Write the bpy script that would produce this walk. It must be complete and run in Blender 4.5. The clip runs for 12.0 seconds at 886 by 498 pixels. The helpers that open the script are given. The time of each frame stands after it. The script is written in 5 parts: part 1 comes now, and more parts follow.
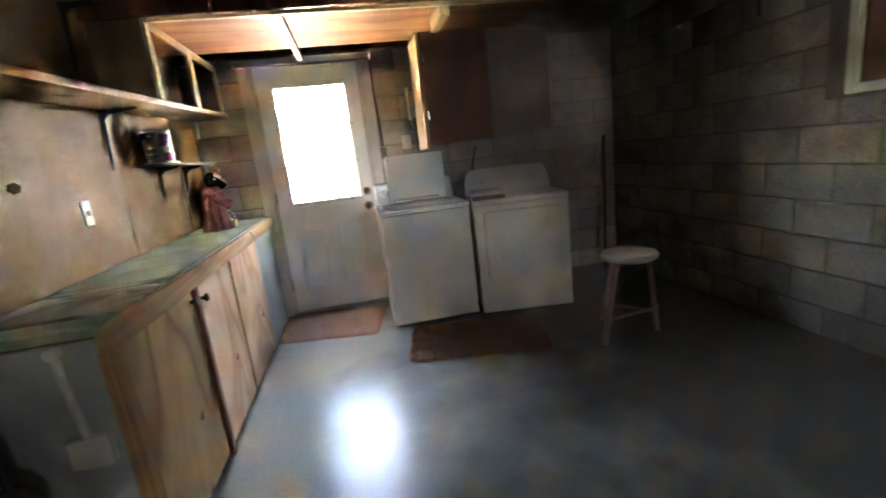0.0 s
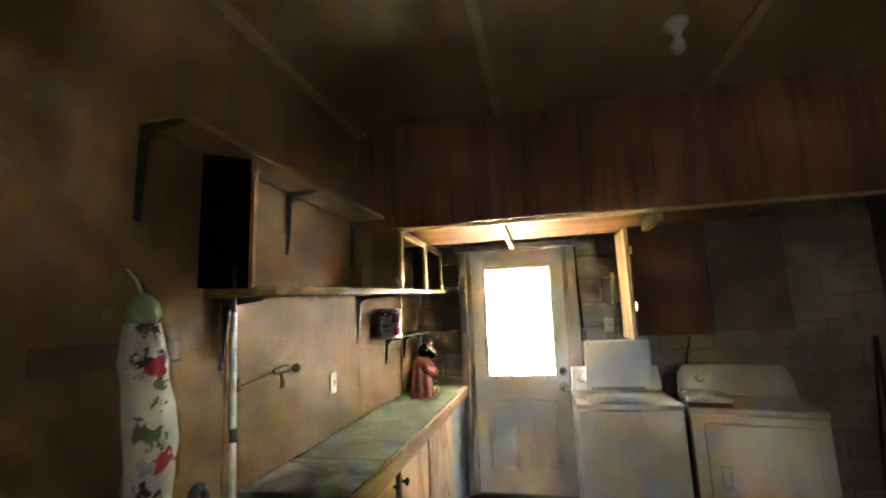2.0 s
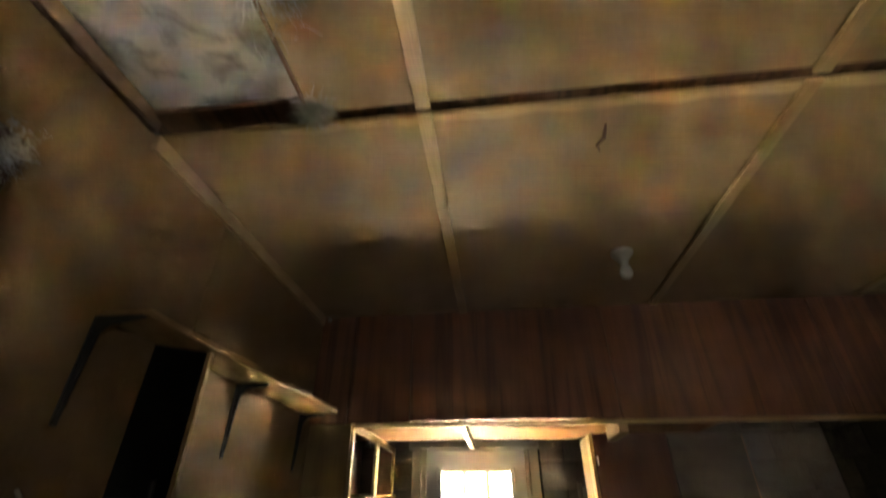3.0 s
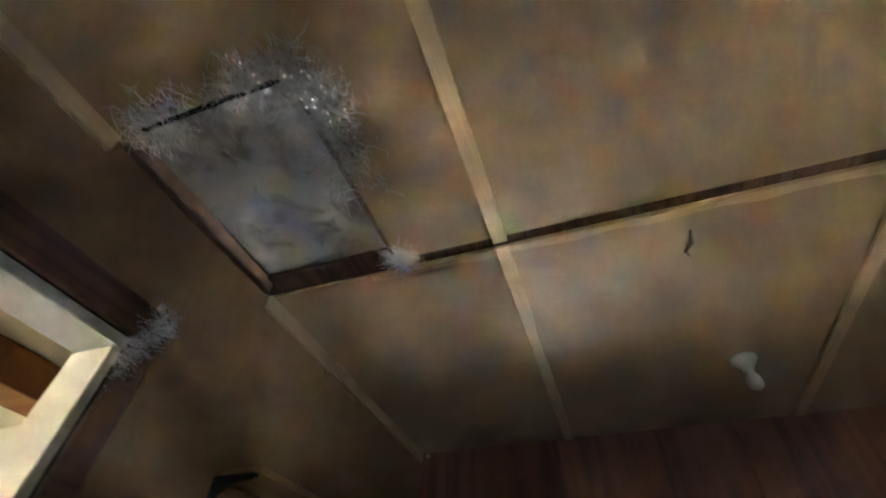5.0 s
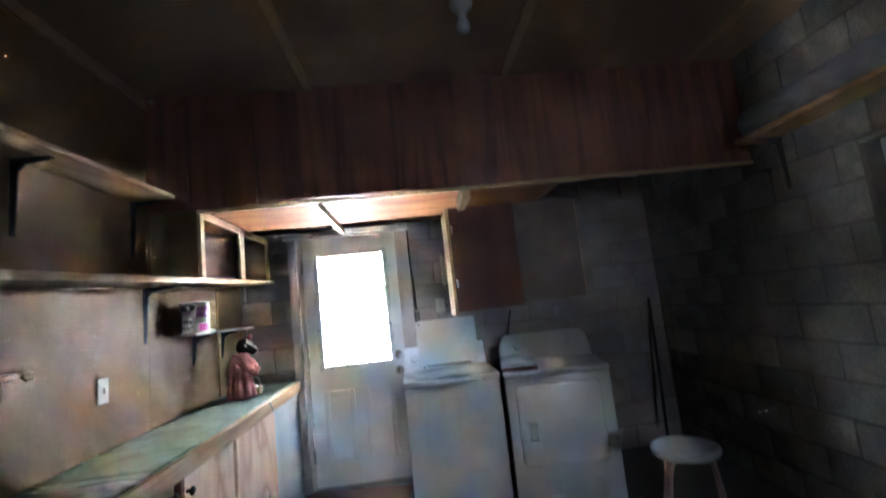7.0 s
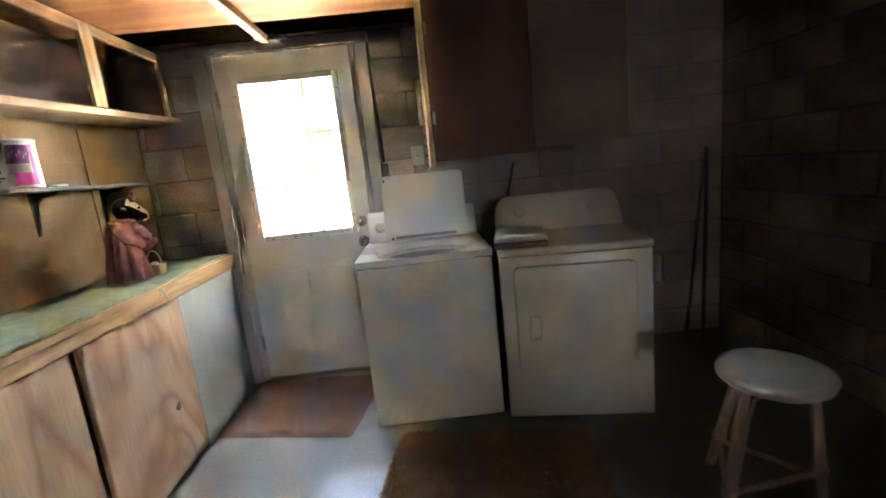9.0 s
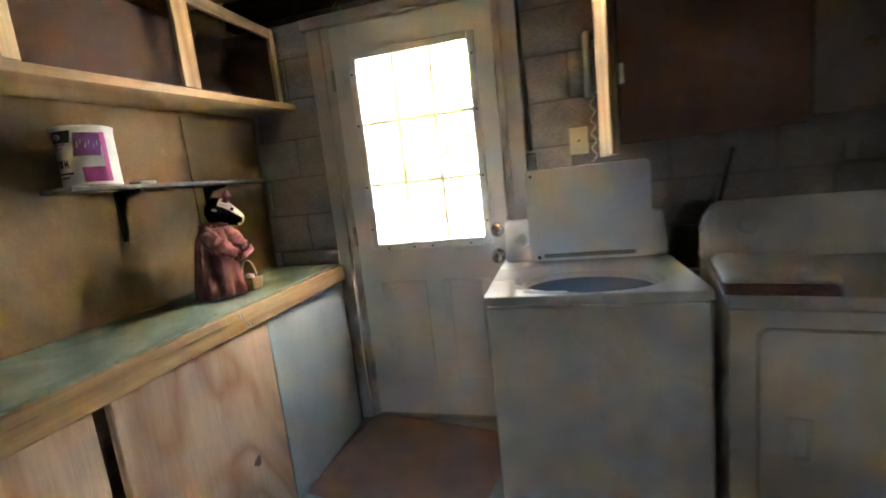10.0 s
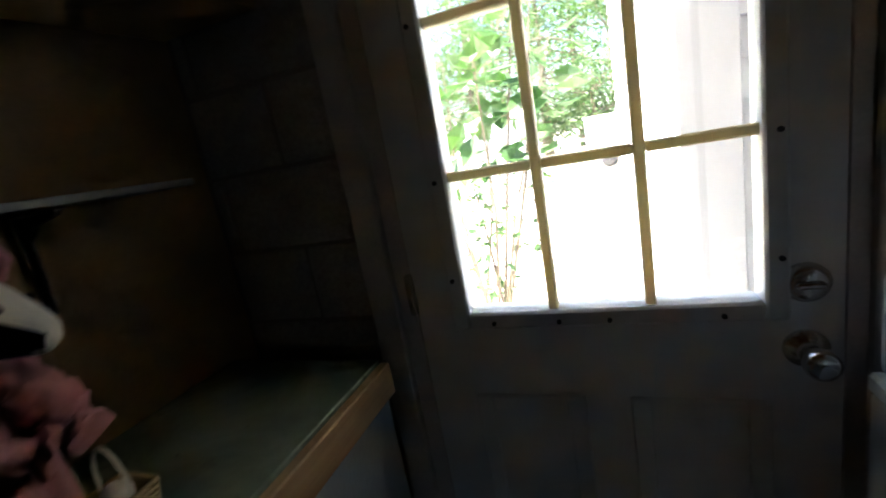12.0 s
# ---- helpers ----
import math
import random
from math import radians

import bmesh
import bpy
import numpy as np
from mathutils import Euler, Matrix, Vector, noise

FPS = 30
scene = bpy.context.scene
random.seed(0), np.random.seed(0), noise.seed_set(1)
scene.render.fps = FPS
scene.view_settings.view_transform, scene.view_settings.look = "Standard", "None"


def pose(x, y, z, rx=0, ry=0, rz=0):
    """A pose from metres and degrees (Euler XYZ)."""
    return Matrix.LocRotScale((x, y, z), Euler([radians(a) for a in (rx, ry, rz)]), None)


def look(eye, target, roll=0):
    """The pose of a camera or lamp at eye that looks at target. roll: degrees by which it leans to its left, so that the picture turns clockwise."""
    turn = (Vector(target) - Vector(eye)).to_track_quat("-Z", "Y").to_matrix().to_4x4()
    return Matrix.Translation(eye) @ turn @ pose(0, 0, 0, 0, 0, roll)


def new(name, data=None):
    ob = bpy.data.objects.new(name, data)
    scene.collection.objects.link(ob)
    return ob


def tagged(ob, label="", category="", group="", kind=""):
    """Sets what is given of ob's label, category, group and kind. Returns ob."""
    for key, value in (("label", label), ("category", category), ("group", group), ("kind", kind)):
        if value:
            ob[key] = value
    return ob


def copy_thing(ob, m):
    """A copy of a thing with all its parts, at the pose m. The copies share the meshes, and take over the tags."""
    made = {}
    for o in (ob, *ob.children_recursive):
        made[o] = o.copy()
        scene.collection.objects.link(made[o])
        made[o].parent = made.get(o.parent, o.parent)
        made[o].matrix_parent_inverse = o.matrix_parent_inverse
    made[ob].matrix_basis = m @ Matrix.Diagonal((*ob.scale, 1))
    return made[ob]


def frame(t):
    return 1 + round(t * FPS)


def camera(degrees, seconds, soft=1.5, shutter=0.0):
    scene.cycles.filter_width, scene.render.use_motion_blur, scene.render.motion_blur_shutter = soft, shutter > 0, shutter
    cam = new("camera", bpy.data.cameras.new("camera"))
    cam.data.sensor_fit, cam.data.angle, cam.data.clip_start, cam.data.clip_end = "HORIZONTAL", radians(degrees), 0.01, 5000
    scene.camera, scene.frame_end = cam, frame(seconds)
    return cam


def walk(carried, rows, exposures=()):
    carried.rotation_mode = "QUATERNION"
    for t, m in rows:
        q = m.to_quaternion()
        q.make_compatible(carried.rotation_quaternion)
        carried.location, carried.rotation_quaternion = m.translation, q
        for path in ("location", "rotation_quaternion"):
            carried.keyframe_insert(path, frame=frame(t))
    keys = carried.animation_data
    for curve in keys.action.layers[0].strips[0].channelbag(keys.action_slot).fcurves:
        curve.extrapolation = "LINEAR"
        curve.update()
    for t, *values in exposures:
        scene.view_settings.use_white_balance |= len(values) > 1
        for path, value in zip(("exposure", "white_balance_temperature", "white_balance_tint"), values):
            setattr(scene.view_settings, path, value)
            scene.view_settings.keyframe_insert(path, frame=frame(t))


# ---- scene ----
cam = camera(90.8, 12.0, 1.8, 0.4)
PATH = [
    (0, (0.714, 0.432, 1.281), (1.053, 2.356, 0.851), -6.6),
    (0.5, (0.713, 0.459, 1.327), (0.711, 2.416, 0.918), -5.7),
    (1, (0.703, 0.437, 1.392), (0.354, 2.383, 1.092), -4.4),
    (1.5, (0.671, 0.403, 1.479), (0.174, 2.34, 1.494), -3.2),
    (2, (0.657, 0.385, 1.536), (0.231, 2.316, 1.837), -2.1),
    (2.5, (0.67, 0.395, 1.576), (0.412, 2.309, 2.095), -0.8),
    (3, (0.64, 0.348, 1.66), (0.441, 2.052, 2.688), 0.1),
    (3.5, (0.642, 0.228, 1.751), (0.123, 1.584, 3.126), 2.0),
    (3.7, (0.622, 0.229, 1.768), (0.045, 1.433, 3.257), 1.1),
    (5.3, (0.658, 0.335, 1.69), (0.24, 1.733, 3.058), 3.5),
    (5.5, (0.737, 0.369, 1.688), (0.491, 1.903, 2.948), 1.0),
    (6, (0.833, 0.404, 1.591), (0.906, 2.154, 2.555), -1.8),
    (6.5, (0.932, 0.432, 1.499), (1.028, 2.331, 2.12), -3.6),
    (7, (0.97, 0.5, 1.424), (1.125, 2.479, 1.667), -6.3),
    (7.5, (0.996, 0.728, 1.353), (1.196, 2.713, 1.218), -6.9),
    (7.7, (1.015, 0.815, 1.331), (1.233, 2.79, 1.106), -6.6),
    (9.3, (1.217, 1.733, 1.31), (1.188, 3.7, 0.948), -6.5),
    (9.5, (1.213, 1.885, 1.304), (1.077, 3.849, 0.951), -7.2),
    (10, (1.1, 2.236, 1.299), (0.569, 4.139, 0.987), -6.3),
    (10.5, (0.861, 2.575, 1.311), (0.277, 4.455, 0.962), -7.2),
    (11, (0.73, 2.953, 1.314), (0.016, 4.788, 0.96), -8.1),
    (11.5, (0.582, 3.218, 1.334), (-0.241, 5.002, 0.958), -6.5),
    (12, (0.471, 3.476, 1.361), (-0.235, 5.298, 0.934), -10.4),
]
EXPOSURES = [(0.0, 8.05, 6900, 16), (1.5, 8.05, 8000, 13), (3.0, 8.2, 9000, 11), (5.5, 8.3, 5700, 13), (6.5, 8.2, 5200, 14), (7.5, 8.0, 5800, 14), (9.5, 7.7, 7400, 14), (10.0, 7.3, 7000, 14), (10.5, 6.75, 6400, 13), (11.0, 5.85, 6300, 12), (11.5, 4.95, 6200, 12), (12.0, 3.7, 6200, 12)]
walk(cam, [(t, look(eye, target, roll)) for t, eye, target, roll in PATH], EXPOSURES)

PI = math.pi


# ---- light ----
SUN_EL = 56.0
SUN_DIR = Vector((-math.cos(radians(SUN_EL)) * 0.96, -math.cos(radians(SUN_EL)) * 0.28, math.sin(radians(SUN_EL))))
world = bpy.data.worlds.new("world")
scene.world = world
world.use_nodes = True
wn = world.node_tree
wn.nodes.clear()
sky = wn.nodes.new("ShaderNodeTexSky")
sky.sky_type = "NISHITA"
sky.sun_disc = False
sky.sun_elevation, sky.sun_rotation = radians(SUN_EL), radians(254)
bgn = wn.nodes.new("ShaderNodeBackground")
bgn.inputs["Strength"].default_value = 0.07
won = wn.nodes.new("ShaderNodeOutputWorld")
wn.links.new(sky.outputs[0], bgn.inputs[0])
wn.links.new(bgn.outputs[0], won.inputs[0])
sun = new("sun", bpy.data.lights.new("sun", "SUN"))
sun.data.energy, sun.data.angle, sun.data.color = 5.0, radians(0.55), (1.0, 0.95, 0.87)
sun.matrix_world = look((0, 0, 0), -SUN_DIR)
# daylight in the lit room's window, falling through the open doorway
far_sky = new("far_sky", bpy.data.lights.new("far_sky", "AREA"))
far_sky.data.shape, far_sky.data.size, far_sky.data.size_y = "RECTANGLE", 0.30, 0.50
far_sky.data.energy, far_sky.data.color = 0.05, (0.93, 0.96, 1.0)
far_sky.matrix_world = look((-3.42, -0.55, 1.60), (-0.42, -0.55, 1.60))
# added fill lamp behind the walk, set in a made-up rear window
rear_fill = new("rear_fill", bpy.data.lights.new("rear_fill", "AREA"))
rear_fill.data.shape, rear_fill.data.size, rear_fill.data.size_y = "RECTANGLE", 0.46, 0.29
rear_fill.data.energy, rear_fill.data.color = 0.022, (0.88, 0.94, 1.0)
rear_fill.matrix_world = look((2.60, -2.45, 1.575), (2.60, 0.0, 1.575))
# guides the sky's light through the door's glass
door_sky = new("door_sky", bpy.data.lights.new("door_sky", "AREA"))
door_sky.data.shape, door_sky.data.size, door_sky.data.size_y = "RECTANGLE", 0.57, 0.935
door_sky.data.cycles.is_portal = True
door_sky.matrix_world = look((0.445, 4.43, 1.4625), (0.445, 0.0, 1.4625))


# ---- materials ----
def nodes_of(name):
    m = bpy.data.materials.new(name)
    m.use_nodes = True
    nt = m.node_tree
    return m, nt, nt.nodes["Principled BSDF"]


def node(nt, kind, **sets):
    n = nt.nodes.new(kind)
    for k, v in sets.items():
        n.inputs[k].default_value = v
    return n


def coords(nt, scale=(1, 1, 1), local=False):
    if local:
        tc = nt.nodes.new("ShaderNodeTexCoord")
        src = tc.outputs["Object"]
    else:
        src = nt.nodes.new("ShaderNodeNewGeometry").outputs["Position"]
    mp = nt.nodes.new("ShaderNodeMapping")
    mp.inputs["Scale"].default_value = scale
    mp.inputs["Location"].default_value = (3.17, 5.31, 7.43)
    nt.links.new(src, mp.inputs["Vector"])
    return mp.outputs[0]


def noise_of(nt, vec, scale, detail=4.0, rough=0.55, dist=0.0):
    n = node(nt, "ShaderNodeTexNoise", Scale=scale, Detail=detail, Roughness=rough, Distortion=dist)
    nt.links.new(vec, n.inputs["Vector"])
    return n.outputs[0]


def ramp(nt, fac, stops):
    r = nt.nodes.new("ShaderNodeValToRGB")
    els = r.color_ramp.elements
    while len(els) < len(stops):
        els.new(0.5)
    for e, (p, c) in zip(els, stops):
        e.position, e.color = p, (*c, 1) if len(c) == 3 else c
    nt.links.new(fac, r.inputs[0])
    return r.outputs[0]


def mix(nt, fac, a, b, mode="MIX"):
    m = nt.nodes.new("ShaderNodeMix")
    m.data_type, m.blend_type = "RGBA", mode
    for sock, v in ((m.inputs[0], fac), (m.inputs[6], a), (m.inputs[7], b)):
        if isinstance(v, (int, float)):
            sock.default_value = v
        elif isinstance(v, tuple):
            sock.default_value = (*v, 1)
        else:
            nt.links.new(v, sock)
    return m.outputs[2]


def calc(nt, op, a, b=0.0):
    m = nt.nodes.new("ShaderNodeMath")
    m.operation = op
    for sock, v in zip(m.inputs, (a, b)):
        if isinstance(v, (int, float)):
            sock.default_value = v
        else:
            nt.links.new(v, sock)
    return m.outputs[0]


def bump(nt, bsdf, height, strength, dist=0.01):
    b = node(nt, "ShaderNodeBump", Strength=strength, Distance=dist)
    nt.links.new(height, b.inputs["Height"])
    nt.links.new(b.outputs[0], bsdf.inputs["Normal"])


def per_piece(nt, col, amount):
    inf = nt.nodes.new("ShaderNodeObjectInfo")
    lo, hi = 1 - amount, 1 + amount
    tone = ramp(nt, inf.outputs["Random"], [(0, (lo, lo, lo)), (1, (hi, hi * 0.99, hi * 0.97))])
    return mix(nt, 1.0, col, tone, "MULTIPLY")


def paint(name, base, dark=None, rough=0.5, coarse=1.5, fine=40, wear=0.3, relief=0.15, metal=0.0, stretch=(1, 1, 1), spread=(0.42, 0.72), pieces=0.0, local=False, spec=0.5, grit=0.08):
    """A coated or mineral surface: a base, darker stains at a coarse scale, grain at a fine one."""
    m, nt, b = nodes_of(name)
    dark = dark or tuple(c * 0.6 for c in base)
    v = coords(nt, stretch, local)
    big = noise_of(nt, v, coarse, 5, 0.6, 0.6)
    small = noise_of(nt, v, fine * 3.5, 3, 0.6)
    stain = ramp(nt, big, [(spread[0], (0, 0, 0)), (spread[1], (1, 1, 1))])
    c = mix(nt, calc(nt, "MULTIPLY", stain, wear), base, dark)
    grain = ramp(nt, small, [(0.3, (1 - grit,) * 3), (0.7, (1 + grit * 0.5,) * 3)])
    c = mix(nt, 1.0, c, grain, "MULTIPLY")
    if pieces:
        c = per_piece(nt, c, pieces)
    nt.links.new(c, b.inputs["Base Color"])
    rg = ramp(nt, big, [(0.3, (rough * 0.94,) * 3), (0.7, (min(1, rough * 1.08),) * 3)])
    nt.links.new(rg, b.inputs["Roughness"])
    b.inputs["Metallic"].default_value = metal
    b.inputs["Specular IOR Level"].default_value = spec
    if relief:
        bump(nt, b, small, relief, 0.004)
    return m


def wood(name, light, dark, axis="z", rough=0.6, rings=9.0, across=3.0, along=0.22, fine=60, dirt=0.2, knots=True, pieces=0.0, relief=0.12, gloss=0.25):
    """Sawn or rotary-cut wood: contour grain drawn out along one axis, fine pores and grey dirt."""
    m, nt, b = nodes_of(name)
    sc = {"x": (along, across, across), "y": (across, along, across), "z": (across, across, along)}[axis]
    fs = {"x": (0.05, 1, 1), "y": (1, 0.05, 1), "z": (1, 1, 0.05)}[axis]
    v = coords(nt, sc)
    base = noise_of(nt, v, 1.0, 2.5, 0.5, 0.8)
    line = calc(nt, "PINGPONG", calc(nt, "MULTIPLY", base, rings), 0.5)
    grain = ramp(nt, line, [(0.0, dark), (0.22, tuple((a + 2 * c) / 3 for a, c in zip(dark, light))), (0.5, light)])
    pores = noise_of(nt, coords(nt, fs), fine * 2.5, 3, 0.6)
    c = mix(nt, 1.0, grain, ramp(nt, pores, [(0.3, (0.88, 0.87, 0.86)), (0.65, (1.04, 1.04, 1.04))]), "MULTIPLY")
    if knots:
        vor = nt.nodes.new("ShaderNodeTexVoronoi")
        ks = {"x": (0.45, 1, 1), "y": (1, 0.45, 1), "z": (1, 1, 0.45)}[axis]
        nt.links.new(coords(nt, ks), vor.inputs["Vector"])
        vor.inputs["Scale"].default_value = 3.3
        spot = ramp(nt, vor.outputs["Distance"], [(0.05, (1, 1, 1)), (0.12, (0, 0, 0))])
        c = mix(nt, calc(nt, "MULTIPLY", spot, 0.75), c, tuple(d * 0.45 for d in dark))
    grime = ramp(nt, noise_of(nt, coords(nt), 2.2, 5, 0.65, 0.5), [(0.42, (0, 0, 0)), (0.75, (1, 1, 1))])
    c = mix(nt, calc(nt, "MULTIPLY", grime, dirt), c, tuple(sum(dark) / 3 * k for k in (0.8, 0.75, 0.7)))
    if pieces:
        c = per_piece(nt, c, pieces)
    nt.links.new(c, b.inputs["Base Color"])
    b.inputs["Roughness"].default_value = rough
    b.inputs["Specular IOR Level"].default_value = gloss
    bump(nt, b, pores, relief, 0.002)
    return m


M = {}
M["ceil_board"] = paint("ceil_board", (0.40, 0.27, 0.14), (0.27, 0.17, 0.085), 0.55, 0.9, 24, 0.5, 0.05)
M["block"] = paint("block", (0.24, 0.225, 0.19), (0.11, 0.10, 0.085), 0.95, 5.0, 22, 0.75, 1.0, pieces=0.16, grit=0.30, spec=0.15)
M["block_door"] = paint("block_door", (0.40, 0.35, 0.30), (0.24, 0.20, 0.165), 0.9, 5.0, 22, 0.6, 1.0, pieces=0.12, grit=0.22, spec=0.2)
M["mortar"] = paint("mortar", (0.11, 0.10, 0.085), None, 0.95, 3, 90, 0.5, 0.5)
M["mortar_painted"] = paint("mortar_painted", (0.27, 0.23, 0.195), None, 0.95, 3, 90, 0.5, 0.5)
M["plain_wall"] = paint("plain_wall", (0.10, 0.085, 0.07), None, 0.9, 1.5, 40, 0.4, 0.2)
M["pine_y"] = wood("pine_y", (0.52, 0.33, 0.15), (0.34, 0.18, 0.07), "y", 0.55, 2.5, 5, 0.5)
M["pine_batten"] = wood("pine_batten", (0.66, 0.48, 0.28), (0.46, 0.28, 0.13), "y", 0.55, 2.5, 5, 0.5)
M["pine_z"] = wood("pine_z", (0.64, 0.46, 0.25), (0.44, 0.25, 0.11), "z", 0.55, 2.5, 5, 0.5)
M["pine_x"] = wood("pine_x", (0.62, 0.44, 0.24), (0.42, 0.24, 0.10), "x", 0.55, 2.5, 5, 0.5)
M["ply_door"] = wood("ply_door", (0.66, 0.41, 0.19), (0.36, 0.17, 0.06), "z", 0.55, 6, 2.4, 0.9, dirt=0.25, pieces=0.08)
M["ply_pale"] = wood("ply_pale", (0.72, 0.49, 0.33), (0.48, 0.26, 0.15), "z", 0.6, 3.6, 2.2, 1.0, dirt=0.3, pieces=0.08)
M["deck"] = wood("deck", (0.36, 0.16, 0.05), (0.23, 0.085, 0.026), "x", 0.7, 4, 3, 0.35, gloss=0.12)
M["panelling"] = wood("panelling", (0.25, 0.10, 0.048), (0.11, 0.042, 0.022), "z", 0.55, 2.6, 10, 0.6, knots=False, pieces=0.09, dirt=0.35)
M["red_ply"] = wood("red_ply", (0.20, 0.085, 0.05), (0.13, 0.05, 0.03), "z", 0.6, 4, 2, 0.3, knots=False)
M["grey_ply"] = paint("grey_ply", (0.17, 0.125, 0.095), (0.30, 0.25, 0.20), 0.75, 3, 50, 0.6, 0.2)
M["olive_ply"] = wood("olive_ply", (0.30, 0.20, 0.075), (0.20, 0.12, 0.04), "z", 0.6, 6, 3, 0.3, knots=False)
M["dark_trim"] = wood("dark_trim", (0.13, 0.06, 0.03), (0.06, 0.028, 0.016), "y", 0.45, 8, 6, 0.3, knots=False)
M["old_wood"] = wood("old_wood", (0.30, 0.19, 0.10), (0.17, 0.095, 0.05), "y", 0.7, 8, 5, 0.3, dirt=0.5)
M["grimy_wood"] = wood("grimy_wood", (0.075, 0.06, 0.045), (0.03, 0.024, 0.018), "x", 0.8, 8, 9, 0.3, dirt=0.8)
M["old_post"] = wood("old_post", (0.46, 0.26, 0.10), (0.30, 0.15, 0.05), "z", 0.6, 6, 5, 0.3)
M["brown_board"] = paint("brown_board", (0.17, 0.09, 0.05), (0.10, 0.05, 0.03), 0.55, 2, 40, 0.5, 0.1)
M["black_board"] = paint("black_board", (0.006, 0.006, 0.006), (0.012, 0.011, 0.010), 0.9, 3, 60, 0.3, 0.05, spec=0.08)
M["black_metal"] = paint("black_metal", (0.02, 0.02, 0.02), (0.06, 0.045, 0.035), 0.45, 6, 80, 0.4, 0.1, metal=0.3)
M["white_enamel"] = paint("white_enamel", (0.83, 0.83, 0.82), (0.66, 0.62, 0.56), 0.28, 3.5, 60, 0.14, 0.02, grit=0.025)
M["almond_enamel"] = paint("almond_enamel", (0.79, 0.76, 0.71), (0.60, 0.52, 0.43), 0.3, 3.5, 60, 0.2, 0.02, grit=0.025)
M["door_white"] = paint("door_white", (0.80, 0.79, 0.77), (0.58, 0.53, 0.47), 0.5, 2.2, 40, 0.22, 0.06, grit=0.025)
M["casing"] = paint("casing", (0.62, 0.56, 0.51), (0.40, 0.33, 0.28), 0.6, 3, 40, 0.5, 0.1)
M["blue_paint"] = paint("blue_paint", (0.43, 0.47, 0.455), (0.29, 0.31, 0.295), 0.6, 2.6, 40, 0.5, 0.08, stretch=(1, 1, 0.4))
M["grey_steel"] = paint("grey_steel", (0.40, 0.38, 0.35), (0.25, 0.2, 0.15), 0.4, 5, 60, 0.4, 0.05, metal=0.6)
M["chrome"] = paint("chrome", (0.62, 0.60, 0.57), (0.4, 0.36, 0.3), 0.22, 8, 80, 0.4, 0.02, metal=1.0)
M["brass"] = paint("brass", (0.26, 0.18, 0.08), (0.12, 0.08, 0.04), 0.5, 20, 80, 0.5, 0.1, metal=0.8)
M["tub"] = paint("tub", (0.36, 0.42, 0.45), (0.25, 0.3, 0.33), 0.35, 5, 60, 0.3, 0.02, grit=0.025)
M["ivory"] = paint("ivory", (0.72, 0.66, 0.50), (0.5, 0.44, 0.3), 0.4, 6, 60, 0.3, 0.02)
M["white_plastic"] = paint("white_plastic", (0.74, 0.74, 0.72), (0.5, 0.48, 0.44), 0.4, 6, 60, 0.3, 0.02, grit=0.025)
M["mat_red"] = paint("mat_red", (0.30, 0.185, 0.15), (0.19, 0.11, 0.085), 0.95, 5, 160, 0.5, 0.7, spec=0.1)
M["mat_rust"] = paint("mat_rust", (0.40, 0.225, 0.145), (0.20, 0.105, 0.065), 0.95, 5, 130, 0.5, 0.9, spec=0.1, grit=0.16)
M["stool_wood"] = wood("stool_wood", (0.50, 0.36, 0.29), (0.32, 0.20, 0.15), "z", 0.5, 6, 8, 0.5, knots=False)
M["stool_white"] = paint("stool_white", (0.74, 0.74, 0.73), (0.5, 0.48, 0.45), 0.45, 9, 60, 0.4, 0.05)
M["pink_cloth"] = paint("pink_cloth", (0.50, 0.205, 0.185), (0.34, 0.12, 0.11), 0.95, 30, 260, 0.6, 0.5, spec=0.1, grit=0.18)
M["straw"] = paint("straw", (0.50, 0.36, 0.17), (0.30, 0.2, 0.08), 0.8, 14, 120, 0.6, 0.6)
M["cream"] = paint("cream", (0.76, 0.69, 0.53), (0.66, 0.58, 0.42), 0.7, 1, 30, 0.3, 0.05)
M["foam"] = paint("foam", (0.48, 0.46, 0.45), (0.16, 0.15, 0.14), 0.95, 7, 60, 0.9, 0.5, spread=(0.5, 0.68))
M["web"] = paint("web", (0.74, 0.73, 0.74), None, 0.9, 10, 80, 0.3, 0.0)
M["grey_mop"] = paint("grey_mop", (0.22, 0.20, 0.18), (0.08, 0.07, 0.06), 0.95, 20, 160, 0.8, 0.9, spec=0.1, grit=0.16)
M["orange"] = paint("orange", (0.55, 0.30, 0.10), None, 0.5, 10, 60, 0.3, 0.02)
M["dark_plastic"] = paint("dark_plastic", (0.03, 0.03, 0.035), None, 0.45, 10, 60, 0.3, 0.02)
M["pale_lath"] = wood("pale_lath", (0.58, 0.46, 0.28), (0.42, 0.30, 0.16), "z", 0.6, 6, 8, 0.4, knots=False)
M["siding"] = paint("siding", (0.76, 0.80, 0.86), (0.64, 0.67, 0.72), 0.5, 1.5, 30, 0.3, 0.03)
M["trailer"] = paint("trailer", (0.68, 0.72, 0.78), (0.5, 0.54, 0.6), 0.5, 1.2, 30, 0.4, 0.02)
M["fence_wood"] = paint("fence_wood", (0.48, 0.44, 0.38), (0.3, 0.26, 0.22), 0.8, 2, 40, 0.5, 0.1)
M["dirt"] = paint("dirt", (0.72, 0.66, 0.56), (0.54, 0.48, 0.36), 0.95, 0.35, 6, 0.8, 0.3, spec=0.1, grit=0.16)
M["bark"] = paint("bark", (0.18, 0.14, 0.10), None, 0.95, 4, 40, 0.6, 0.8)
M["shelf_grey"] = paint("shelf_grey", (0.27, 0.26, 0.24), (0.16, 0.15, 0.13), 0.5, 4, 40, 0.5, 0.05)
